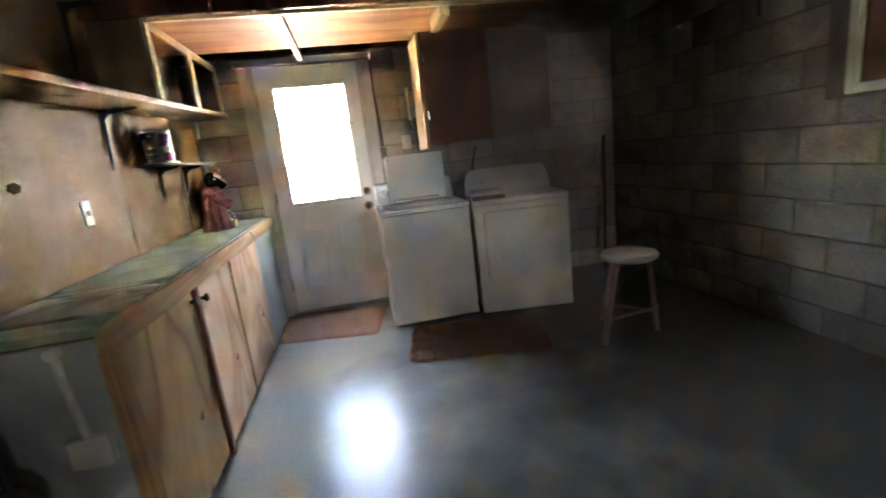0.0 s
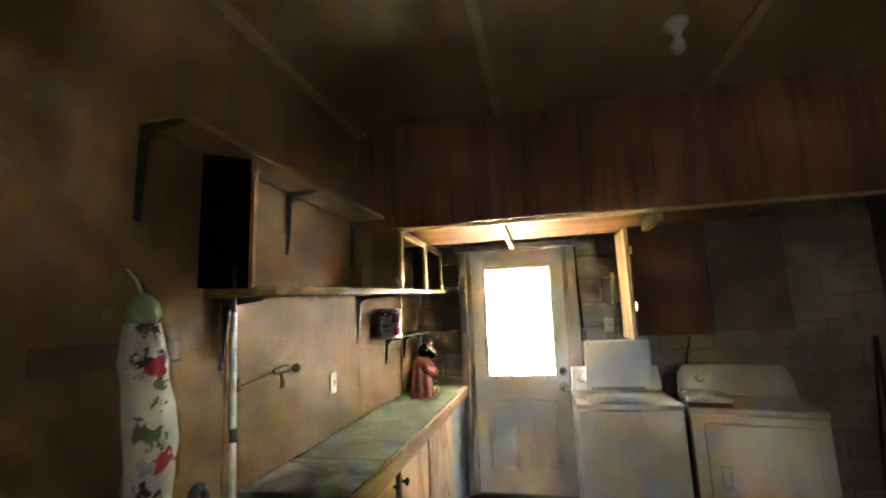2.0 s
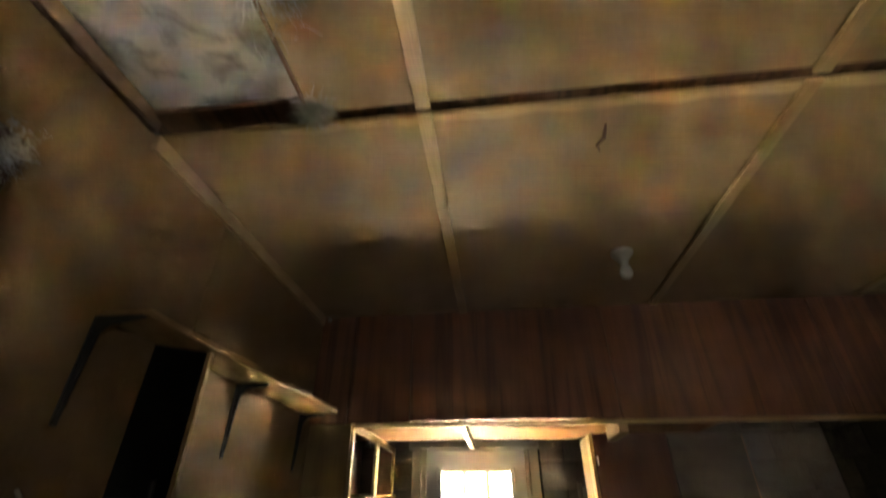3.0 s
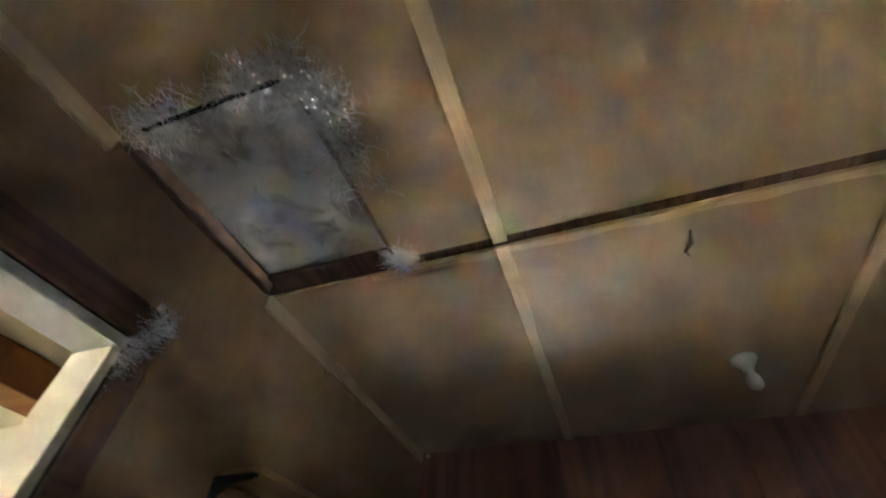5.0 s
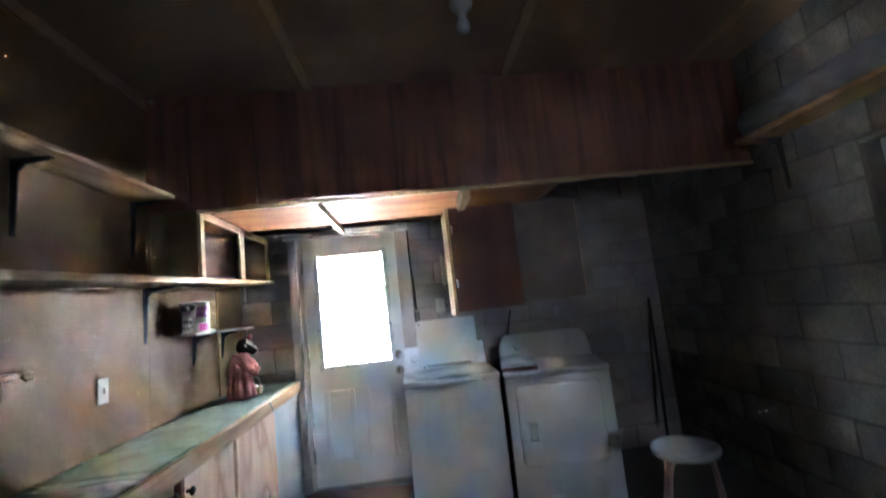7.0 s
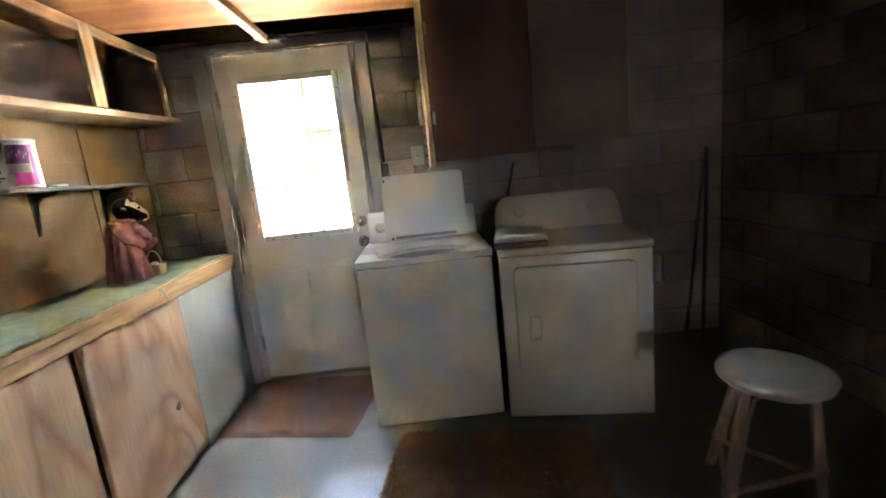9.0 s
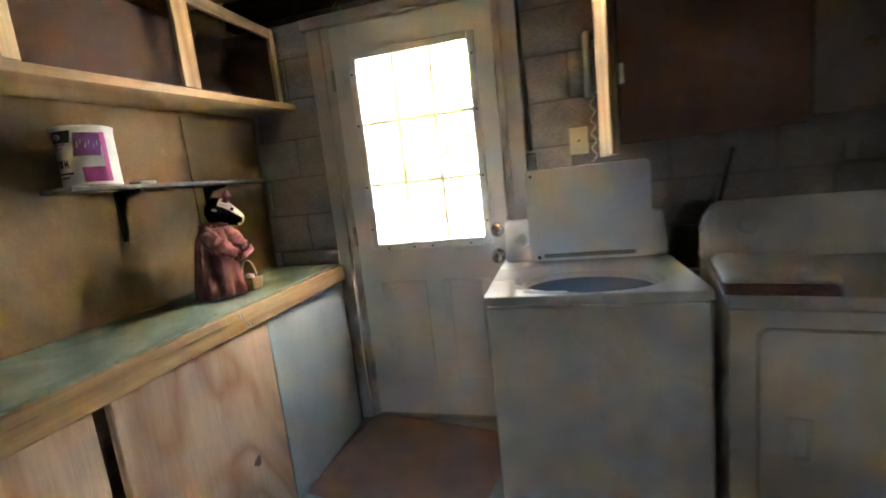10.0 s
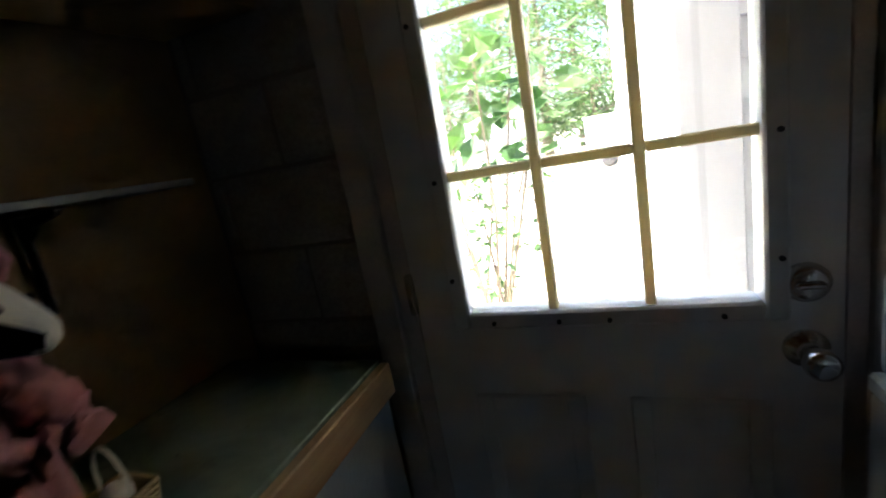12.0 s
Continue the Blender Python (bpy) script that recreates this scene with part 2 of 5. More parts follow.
M["gasket"] = paint("gasket", (0.42, 0.37, 0.30), None, 0.7, 8, 60, 0.3, 0.02)


def floor_material():
    m, nt, b = nodes_of("painted_concrete")
    v = coords(nt)
    big = noise_of(nt, v, 0.8, 2, 0.5)
    fine = noise_of(nt, v, 70, 3, 0.6)
    grime = noise_of(nt, v, 2.6, 3, 0.5)
    c = ramp(nt, big, [(0.3, (0.32, 0.33, 0.32)), (0.7, (0.42, 0.44, 0.44))])
    c = mix(nt, 1.0, c, ramp(nt, fine, [(0.3, (0.9, 0.9, 0.9)), (0.7, (1.06, 1.06, 1.06))]), "MULTIPLY")
    # blends to a dark olive brown towards +x, noise breaking up the edge
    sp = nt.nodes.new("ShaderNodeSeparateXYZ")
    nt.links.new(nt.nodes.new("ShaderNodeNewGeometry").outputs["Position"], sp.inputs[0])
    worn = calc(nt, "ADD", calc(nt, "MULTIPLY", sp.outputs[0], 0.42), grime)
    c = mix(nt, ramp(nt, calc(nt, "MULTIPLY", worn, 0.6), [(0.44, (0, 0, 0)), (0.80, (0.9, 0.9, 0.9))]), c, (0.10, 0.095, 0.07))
    nt.links.new(c, b.inputs["Base Color"])
    b.inputs["Roughness"].default_value = 0.26
    bump(nt, b, fine, 0.02, 0.002)
    return m


def counter_material():
    m, nt, b = nodes_of("worn_green_laminate")
    v = coords(nt)
    big = noise_of(nt, v, 3.0, 6, 0.65, 0.8)
    spots = noise_of(nt, v, 24, 5, 0.65, 0.5)
    c = ramp(nt, big, [(0.35, (0.16, 0.19, 0.11)), (0.55, (0.26, 0.305, 0.205)), (0.72, (0.37, 0.40, 0.32))])
    c = mix(nt, ramp(nt, spots, [(0.62, (0, 0, 0)), (0.70, (0.7, 0.7, 0.7))]), c, (0.12, 0.12, 0.08))
    nt.links.new(c, b.inputs["Base Color"])
    nt.links.new(ramp(nt, big, [(0.3, (0.55,) * 3), (0.7, (0.7,) * 3)]), b.inputs["Roughness"])
    b.inputs["Specular IOR Level"].default_value = 0.3
    bump(nt, b, spots, 0.12, 0.004)
    return m


def floral_material():
    m, nt, b = nodes_of("floral_cotton")
    v = coords(nt)
    pos = nt.nodes.new("ShaderNodeNewGeometry").outputs["Position"]
    warp = nt.nodes.new("ShaderNodeTexNoise")
    nt.links.new(v, warp.inputs["Vector"])
    warp.inputs["Scale"].default_value = 38.0
    off = nt.nodes.new("ShaderNodeVectorMath")
    off.operation = "MULTIPLY_ADD"
    nt.links.new(warp.outputs[1], off.inputs[0])
    off.inputs[1].default_value, off.inputs[2].default_value = (0.10, 0.10, 0.10), (-0.05, -0.05, -0.05)
    moved = nt.nodes.new("ShaderNodeVectorMath")
    nt.links.new(pos, moved.inputs[0])
    nt.links.new(off.outputs[0], moved.inputs[1])
    c = mix(nt, ramp(nt, noise_of(nt, v, 9, 3, 0.5), [(0.4, (0, 0, 0)), (0.7, (1, 1, 1))]), (0.74, 0.74, 0.70), (0.60, 0.61, 0.56))
    # (y, z, size, colour) of each printed motif on the side towards the room
    for y, z, r, col in ((1.44, 1.43, 0.036, (0.40, 0.03, 0.05)), (1.40, 1.445, 0.026, (0.05, 0.045, 0.04)), (1.46, 1.39, 0.024, (0.10, 0.17, 0.06)), (1.43, 1.53, 0.030, (0.06, 0.07, 0.055)), (1.43, 1.505, 0.022, (0.66, 0.66, 0.60)), (1.41, 1.25, 0.034, (0.07, 0.12, 0.05)), (1.46, 1.235, 0.022, (0.10, 0.18, 0.07)), (1.485, 1.175, 0.034, (0.55, 0.05, 0.09)), (1.43, 1.165, 0.022, (0.42, 0.40, 0.52)), (1.42, 1.10, 0.026, (0.03, 0.03, 0.03)), (1.47, 1.075, 0.018, (0.04, 0.04, 0.04)), (1.45, 1.335, 0.016, (0.10, 0.17, 0.07)), (1.47, 1.46, 0.016, (0.05, 0.05, 0.045)), (1.39, 1.39, 0.018, (0.30, 0.05, 0.06)), (1.39, 1.14, 0.020, (0.05, 0.05, 0.05)), (1.43, 1.04, 0.016, (0.40, 0.40, 0.46))):
        d = nt.nodes.new("ShaderNodeVectorMath")
        d.operation = "DISTANCE"
        nt.links.new(moved.outputs[0], d.inputs[0])
        d.inputs[1].default_value = (-0.385, y - 0.035, z)
        c = mix(nt, ramp(nt, d.outputs["Value"], [(r * 0.9, (1, 1, 1)), (r * 1.15, (0, 0, 0))]), c, col)
    nt.links.new(c, b.inputs["Base Color"])
    b.inputs["Roughness"].default_value = 0.9
    bump(nt, b, noise_of(nt, v, 220, 2), 0.2, 0.002)
    return m


def leaf_material(name, a, b2, trans):
    m, nt, b = nodes_of(name)
    g = nt.nodes.new("ShaderNodeNewGeometry")
    c = ramp(nt, g.outputs["Random Per Island"], [(0, a), (1, b2)])
    nt.links.new(c, b.inputs["Base Color"])
    b.inputs["Roughness"].default_value = 0.5
    t = nt.nodes.new("ShaderNodeBsdfTranslucent")
    nt.links.new(mix(nt, 1.0, c, (1.1, 1.5, 0.7), "MULTIPLY"), t.inputs["Color"])
    mx = nt.nodes.new("ShaderNodeMixShader")
    mx.inputs[0].default_value = trans
    out = nt.nodes["Material Output"]
    nt.links.new(b.outputs[0], mx.inputs[1])
    nt.links.new(t.outputs[0], mx.inputs[2])
    nt.links.new(mx.outputs[0], out.inputs["Surface"])
    return m


def glass_material():
    m, nt, b = nodes_of("window_glass")
    b.inputs["Base Color"].default_value = (0.98, 0.99, 0.98, 1)
    b.inputs["Roughness"].default_value = 0.0
    b.inputs["IOR"].default_value = 1.45
    b.inputs["Transmission Weight"].default_value = 1.0
    return m


def muntin_material():
    m, nt, b = nodes_of("yellowed_plastic")
    b.inputs["Base Color"].default_value = (0.66, 0.60, 0.44, 1)
    b.inputs["Roughness"].default_value = 0.45
    t = nt.nodes.new("ShaderNodeBsdfTranslucent")
    t.inputs["Color"].default_value = (0.66, 0.59, 0.40, 1)
    mx = nt.nodes.new("ShaderNodeMixShader")
    mx.inputs[0].default_value = 0.36
    nt.links.new(b.outputs[0], mx.inputs[1])
    nt.links.new(t.outputs[0], mx.inputs[2])
    nt.links.new(mx.outputs[0], nt.nodes["Material Output"].inputs["Surface"])
    return m


def hardboard_material():
    m, nt, b = nodes_of("tan_hardboard")
    v = coords(nt)
    big = noise_of(nt, v, 1.3, 5, 0.6, 0.6)
    c = ramp(nt, big, [(0.34, (0.20, 0.118, 0.046)), (0.52, (0.28, 0.170, 0.070)), (0.70, (0.32, 0.197, 0.085))])
    smear = noise_of(nt, coords(nt, (1, 1, 0.35)), 4.5, 5, 0.7, 1.0)
    c = mix(nt, calc(nt, "MULTIPLY", ramp(nt, smear, [(0.50, (0, 0, 0)), (0.72, (1, 1, 1))]), 0.22), c, (0.14, 0.080, 0.030))
    scuff = noise_of(nt, v, 7.0, 6, 0.75, 0.4)
    c = mix(nt, calc(nt, "MULTIPLY", ramp(nt, scuff, [(0.62, (0, 0, 0)), (0.68, (1, 1, 1))]), 0.35), c, (0.44, 0.32, 0.17))
    fine = noise_of(nt, v, 110, 3, 0.6)
    c = mix(nt, 1.0, c, ramp(nt, fine, [(0.3, (0.90, 0.90, 0.90)), (0.7, (1.05, 1.05, 1.05))]), "MULTIPLY")
    nt.links.new(c, b.inputs["Base Color"])
    nt.links.new(ramp(nt, scuff, [(0.3, (0.62,) * 3), (0.7, (0.80,) * 3)]), b.inputs["Roughness"])
    b.inputs["Specular IOR Level"].default_value = 0.3
    bump(nt, b, fine, 0.08, 0.003)
    return m


M["tan_board"] = hardboard_material()
M["muntin"] = muntin_material()
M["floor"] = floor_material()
M["counter"] = counter_material()
M["floral"] = floral_material()
M["can_white"] = paint("can_white", (0.62, 0.60, 0.58), (0.40, 0.37, 0.36), 0.4, 14, 60, 0.5, 0.02)
M["can_purple"] = paint("can_purple", (0.22, 0.07, 0.26), (0.36, 0.16, 0.36), 0.4, 18, 60, 0.8, 0.02)
M["can_magenta"] = paint("can_magenta", (0.46, 0.06, 0.28), (0.30, 0.05, 0.22), 0.4, 14, 60, 0.5, 0.02)
M["can_ink_shade"] = paint("can_ink_shade", (0.035, 0.03, 0.04), None, 0.4, 14, 60, 0.3, 0.02)
M["leaf"] = leaf_material("leaf_near", (0.03, 0.075, 0.022), (0.075, 0.13, 0.04), 0.22)
M["leaf_far"] = leaf_material("leaf_far", (0.035, 0.075, 0.025), (0.11, 0.16, 0.06), 0.3)
M["glass"] = glass_material()


# ---- mesh helpers ----
def box(x0, x1, y0, y1, z0, z1, bev=0.003, bm=None):
    """A box with slightly rounded edges, added to bm."""
    bm = bm or bmesh.new()
    r = bmesh.ops.create_cube(bm, size=1.0, matrix=Matrix.Translation(((x0 + x1) / 2, (y0 + y1) / 2, (z0 + z1) / 2)) @ Matrix.Diagonal((x1 - x0, y1 - y0, z1 - z0, 1)))
    if bev:
        vs = set(r["verts"])
        es = [e for e in bm.edges if e.verts[0] in vs and e.verts[1] in vs]
        bmesh.ops.bevel(bm, geom=es, offset=min(bev, 0.45 * min(abs(x1 - x0), abs(y1 - y0), abs(z1 - z0))), segments=2 if bev > 0.006 else 1, affect="EDGES", profile=0.5)
    return bm


def cyl(p0, p1, r0, r1=None, seg=16, bm=None, caps=True):
    """A round bar from p0 to p1."""
    bm = bm or bmesh.new()
    p0, p1 = Vector(p0), Vector(p1)
    d = p1 - p0
    m = Matrix.Translation((p0 + p1) / 2) @ d.to_track_quat("Z", "Y").to_matrix().to_4x4()
    bmesh.ops.create_cone(bm, cap_ends=caps, segments=seg, radius1=r0, radius2=r0 if r1 is None else r1, depth=d.length, matrix=m)
    return bm


def tube(points, r, seg=8, bm=None):
    """A bent round bar along points; r one radius or one for each."""
    bm = bm or bmesh.new()
    pts = [Vector(p) for p in points]
    rs = r if isinstance(r, (list, tuple)) else [r] * len(pts)
    rings = []
    for i, p in enumerate(pts):
        d = (pts[min(i + 1, len(pts) - 1)] - pts[max(i - 1, 0)]).normalized()
        a = d.cross(Vector((0.31, 0.17, 0.93))).normalized()
        b2 = d.cross(a)
        rings.append([bm.verts.new(p + rs[i] * (math.cos(2 * PI * k / seg) * a + math.sin(2 * PI * k / seg) * b2)) for k in range(seg)])
    for u, w in zip(rings, rings[1:]):
        for k in range(seg):
            bm.faces.new((u[k], u[(k + 1) % seg], w[(k + 1) % seg], w[k]))
    bm.faces.new(rings[0][::-1])
    bm.faces.new(rings[-1])
    bmesh.ops.recalc_face_normals(bm, faces=bm.faces)
    return bm


def lathe(profile, seg=32, at=(0, 0, 0), bm=None, squash=(1, 1), wave=None, caps=True):
    """A turned shape: profile of (radius, height); wave(angle, k) widens the radius."""
    bm = bm or bmesh.new()
    rings = []
    for k, (r, z) in enumerate(profile):
        ring = []
        for s in range(seg):
            a = 2 * PI * s / seg
            rr = r * (wave(a, k) if wave else 1)
            ring.append(bm.verts.new((at[0] + rr * squash[0] * math.cos(a), at[1] + rr * squash[1] * math.sin(a), at[2] + z)))
        rings.append(ring)
    for u, w in zip(rings, rings[1:]):
        for s in range(seg):
            bm.faces.new((u[s], u[(s + 1) % seg], w[(s + 1) % seg], w[s]))
    if caps:
        bm.faces.new(rings[0][::-1])
        bm.faces.new(rings[-1])
    return bm


def ball(c, r, scale=(1, 1, 1), rot=None, seg=16, bm=None):
    bm = bm or bmesh.new()
    m = Matrix.Translation(c) @ (rot or Matrix()) @ Matrix.Diagonal((*scale, 1))
    bmesh.ops.create_uvsphere(bm, u_segments=seg, v_segments=max(6, seg * 2 // 3), radius=r, matrix=m)
    return bm


def prism(outline, depth_axis, d0, d1, bev=0.0, bm=None):
    """An outline in the two other axes, drawn out from d0 to d1 along depth_axis."""
    bm = bm or bmesh.new()

    def at(p, d):
        return {"x": (d, p[0], p[1]), "y": (p[0], d, p[1]), "z": (p[0], p[1], d)}[depth_axis]
    a = [bm.verts.new(at(p, d0)) for p in outline]
    b2 = [bm.verts.new(at(p, d1)) for p in outline]
    n = len(outline)
    fs = [bm.faces.new(a), bm.faces.new(b2[::-1])]
    for i in range(n):
        fs.append(bm.faces.new((a[i], b2[i], b2[(i + 1) % n], a[(i + 1) % n])))
    bmesh.ops.recalc_face_normals(bm, faces=fs)
    if bev:
        es = list({e for f in fs for e in f.edges})
        bmesh.ops.bevel(bm, geom=es, offset=bev, segments=2, affect="EDGES", profile=0.5)
    return bm


def rounded(w, h, r, seg=6, cx=0.0, cy=0.0):
    """The outline of a rectangle with round corners."""
    pts = []
    for sx, sy, a0 in ((1, 1, 0), (-1, 1, 90), (-1, -1, 180), (1, -1, 270)):
        for k in range(seg + 1):
            a = radians(a0 + 90 * k / seg)
            pts.append((cx + sx * (w / 2 - r) + r * math.cos(a), cy + sy * (h / 2 - r) + r * math.sin(a)))
    return pts


def mesh_of(name, bm, material, smooth=None):
    me = bpy.data.meshes.new(name)
    if smooth:
        for f in bm.faces:
            f.smooth = True
        for e in bm.edges:
            if len(e.link_faces) == 2 and e.calc_face_angle(0) > radians(smooth):
                e.smooth = False
    bm.to_mesh(me)
    bm.free()
    me.materials.append(material)
    return me


def world_of(ob):
    m = ob.matrix_basis.copy()
    while ob.parent:
        ob = ob.parent
        m = ob.matrix_basis @ m
    return m


def part(name, bm, material, parent, label="", local=False, smooth=40):
    """Links a bmesh as ONE mesh object under a thing or a part."""
    if not local:
        bm.transform(world_of(parent).inverted())
    ob = new(name, mesh_of(name, bm, material, smooth))
    ob.parent = parent
    return tagged(ob, label)


def thing(name, at, label, category, group="", kind="", turn=0.0):
    """An empty at the base of a thing, which parents its parts."""
    ob = new(name)
    ob.empty_display_size = 0.1
    ob.matrix_basis = pose(*at, 0, 0, turn)
    return tagged(ob, label, category, group, kind)


def solid(name, bm, material, label="", category="", group="", kind="", smooth=40):
    """A thing or piece of the setting that is one mesh."""
    ob = new(name, mesh_of(name, bm, material, smooth))
    return tagged(ob, label, category, group, kind)


def cut(rects, hole):
    """Rectangles (u0, u1, v0, v1) less one hole."""
    out = []
    a0, a1, b0, b1 = hole
    for u0, u1, v0, v1 in rects:
        if u1 <= a0 or u0 >= a1 or v1 <= b0 or v0 >= b1:
            out.append((u0, u1, v0, v1))
            continue
        if u0 < a0:
            out.append((u0, a0, v0, v1))
        if u1 > a1:
            out.append((a1, u1, v0, v1))
        m0, m1 = max(u0, a0), min(u1, a1)
        if v0 < b0:
            out.append((m0, m1, v0, b0))
        if v1 > b1:
            out.append((m0, m1, b1, v1))
    return out


# ---- the shell ----
LX, RX, DY, BY, CZ = -0.50, 3.20, 4.38, -2.40, 2.80
DOOR = (-0.02, 0.89, -0.3, 2.125)
HATCH = (-0.02, 0.955, -0.3, 2.345)
WIN = (1.50, 2.42, 1.325, 1.965)

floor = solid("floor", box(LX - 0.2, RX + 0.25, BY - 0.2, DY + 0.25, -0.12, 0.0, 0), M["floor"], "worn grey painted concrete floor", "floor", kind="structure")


def wall_core(name, axis, d0, d1, rect, holes, material, label):
    rects = [rect]
    for h in holes:
        rects = cut(rects, h)
    bm = bmesh.new()
    for u0, u1, v0, v1 in rects:
        if axis == "x":
            box(d0, d1, u0, u1, v0, v1, 0, bm)
        else:
            box(u0, u1, d0, d1, v0, v1, 0, bm)
    return solid(name, bm, material, label, "wall", kind="structure", smooth=None)


wall_door = wall_core("wall_north", "y", DY + 0.008, DY + 0.2, (LX - 0.2, RX + 0.2, -0.12, CZ + 0.1), [DOOR], M["mortar_painted"], "painted concrete block wall with a half-glazed door")
wall_right = wall_core("wall_east", "x", RX + 0.008, RX + 0.2, (BY - 0.2, DY + 0.008, -0.12, CZ + 0.1), [WIN], M["mortar"], "bare grey concrete block wall, unpainted and dusty")
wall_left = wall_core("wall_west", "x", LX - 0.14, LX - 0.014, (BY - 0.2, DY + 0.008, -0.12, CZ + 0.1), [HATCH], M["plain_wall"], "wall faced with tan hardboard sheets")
# made-up opening in the unseen back wall for the fill lamp
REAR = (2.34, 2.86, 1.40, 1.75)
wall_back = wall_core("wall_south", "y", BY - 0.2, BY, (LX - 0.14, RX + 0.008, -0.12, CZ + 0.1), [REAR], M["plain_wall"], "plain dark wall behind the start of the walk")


def ceiling():
    bm = bmesh.new()
    hole = (LX + 0.02, 0.085, 0.60, 1.325)
    rects = [(LX - 0.13, RX + 0.2, BY - 0.1, DY + 0.2)]
    for u0, u1, v0, v1 in cut(cut(rects, hole), (LX - 0.2, RX + 0.3, 1.308, 1.36)):
        box(u0, u1, v0, v1, CZ, CZ + 0.012, 0, bm)
    return solid("ceiling", bm, M["ceil_board"], "tan fibreboard ceiling with an open joint and a torn hole", "ceiling", kind="structure", smooth=None)


ceiling()
solid("ceiling_joint", box(LX - 0.13, RX + 0.1, 1.28, 1.39, CZ + 0.03, CZ + 0.05, 0), M["dark_trim"], "dark joist seen in the ceiling joint", "joist", kind="structure")
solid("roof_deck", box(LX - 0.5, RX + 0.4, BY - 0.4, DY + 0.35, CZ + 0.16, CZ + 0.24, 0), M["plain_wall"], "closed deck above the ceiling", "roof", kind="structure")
ins = thing("torn_insulation", (-0.2, 0.95, CZ), "grey mouldy insulation board behind the torn ceiling", "insulation")
part("board", box(LX + 0.004, 0.12, 0.55, 1.32, CZ + 0.05, CZ + 0.10, 0.01), M["foam"], ins)
part("lath", box(0.070, 0.084, 0.66, 1.30, CZ - 0.006, CZ + 0.048, 0.003), M["brown_board"], ins, "red-brown lath at the hole's edge")
part("lath", box(LX + 0.004, LX + 0.030, 0.62, 1.32, CZ - 0.014, CZ + 0.048, 0.003), M["brown_board"], ins, "red-brown lath at the hole's edge")
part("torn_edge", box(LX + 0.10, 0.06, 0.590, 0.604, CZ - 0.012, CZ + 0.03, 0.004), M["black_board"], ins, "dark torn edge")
solid("ceiling_tear", tube([(1.07, 1.47, CZ - 0.003), (1.075, 1.53, CZ - 0.006), (1.055, 1.56, CZ - 0.012), (1.075, 1.60, CZ - 0.004)], [0.004, 0.008, 0.006, 0.002], 6), M["brown_board"], "small brown tear hanging from the ceiling", "tear", kind="structure")
solid("cable_clip", box(LX + 0.04, LX + 0.065, 3.035, 3.049, CZ - 0.035, CZ - 0.015, 0.004), M["white_plastic"], "small white clip in the ceiling corner", "clip")
for k, (bx, w) in enumerate(((LX + 0.022, 0.042), (0.46, 0.05), (1.665, 0.05), (2.86, 0.05))):
    for y0, y1 in ((BY, 1.322), (1.345, 3.04)):
        if k == 0 and y0 == BY:
            y1 = 0.60
        solid("ceiling_batten", box(LX, LX + 0.020, y0, y1, CZ - 0.064, CZ - 0.001, 0.002) if k == 0 else box(bx - w / 2, bx + w / 2, y0, y1, CZ - 0.018, CZ - 0.001, 0.002), M["pine_batten"], "knotty pine batten nailed over a ceiling joint", "batten", "ceiling battens", "structure")
solid("ceiling_strip", prism([(-0.05 + 0.11 * k, 1.362) for k in range(22)] + [(2.26 - 0.11 * k, 1.392 + 0.008 * math.sin(2.3 * k)) for k in range(22)], "z", CZ - 0.006, CZ - 0.001), M["pine_x"], "pale torn edge strip along the ceiling joint", "strip", kind="structure")


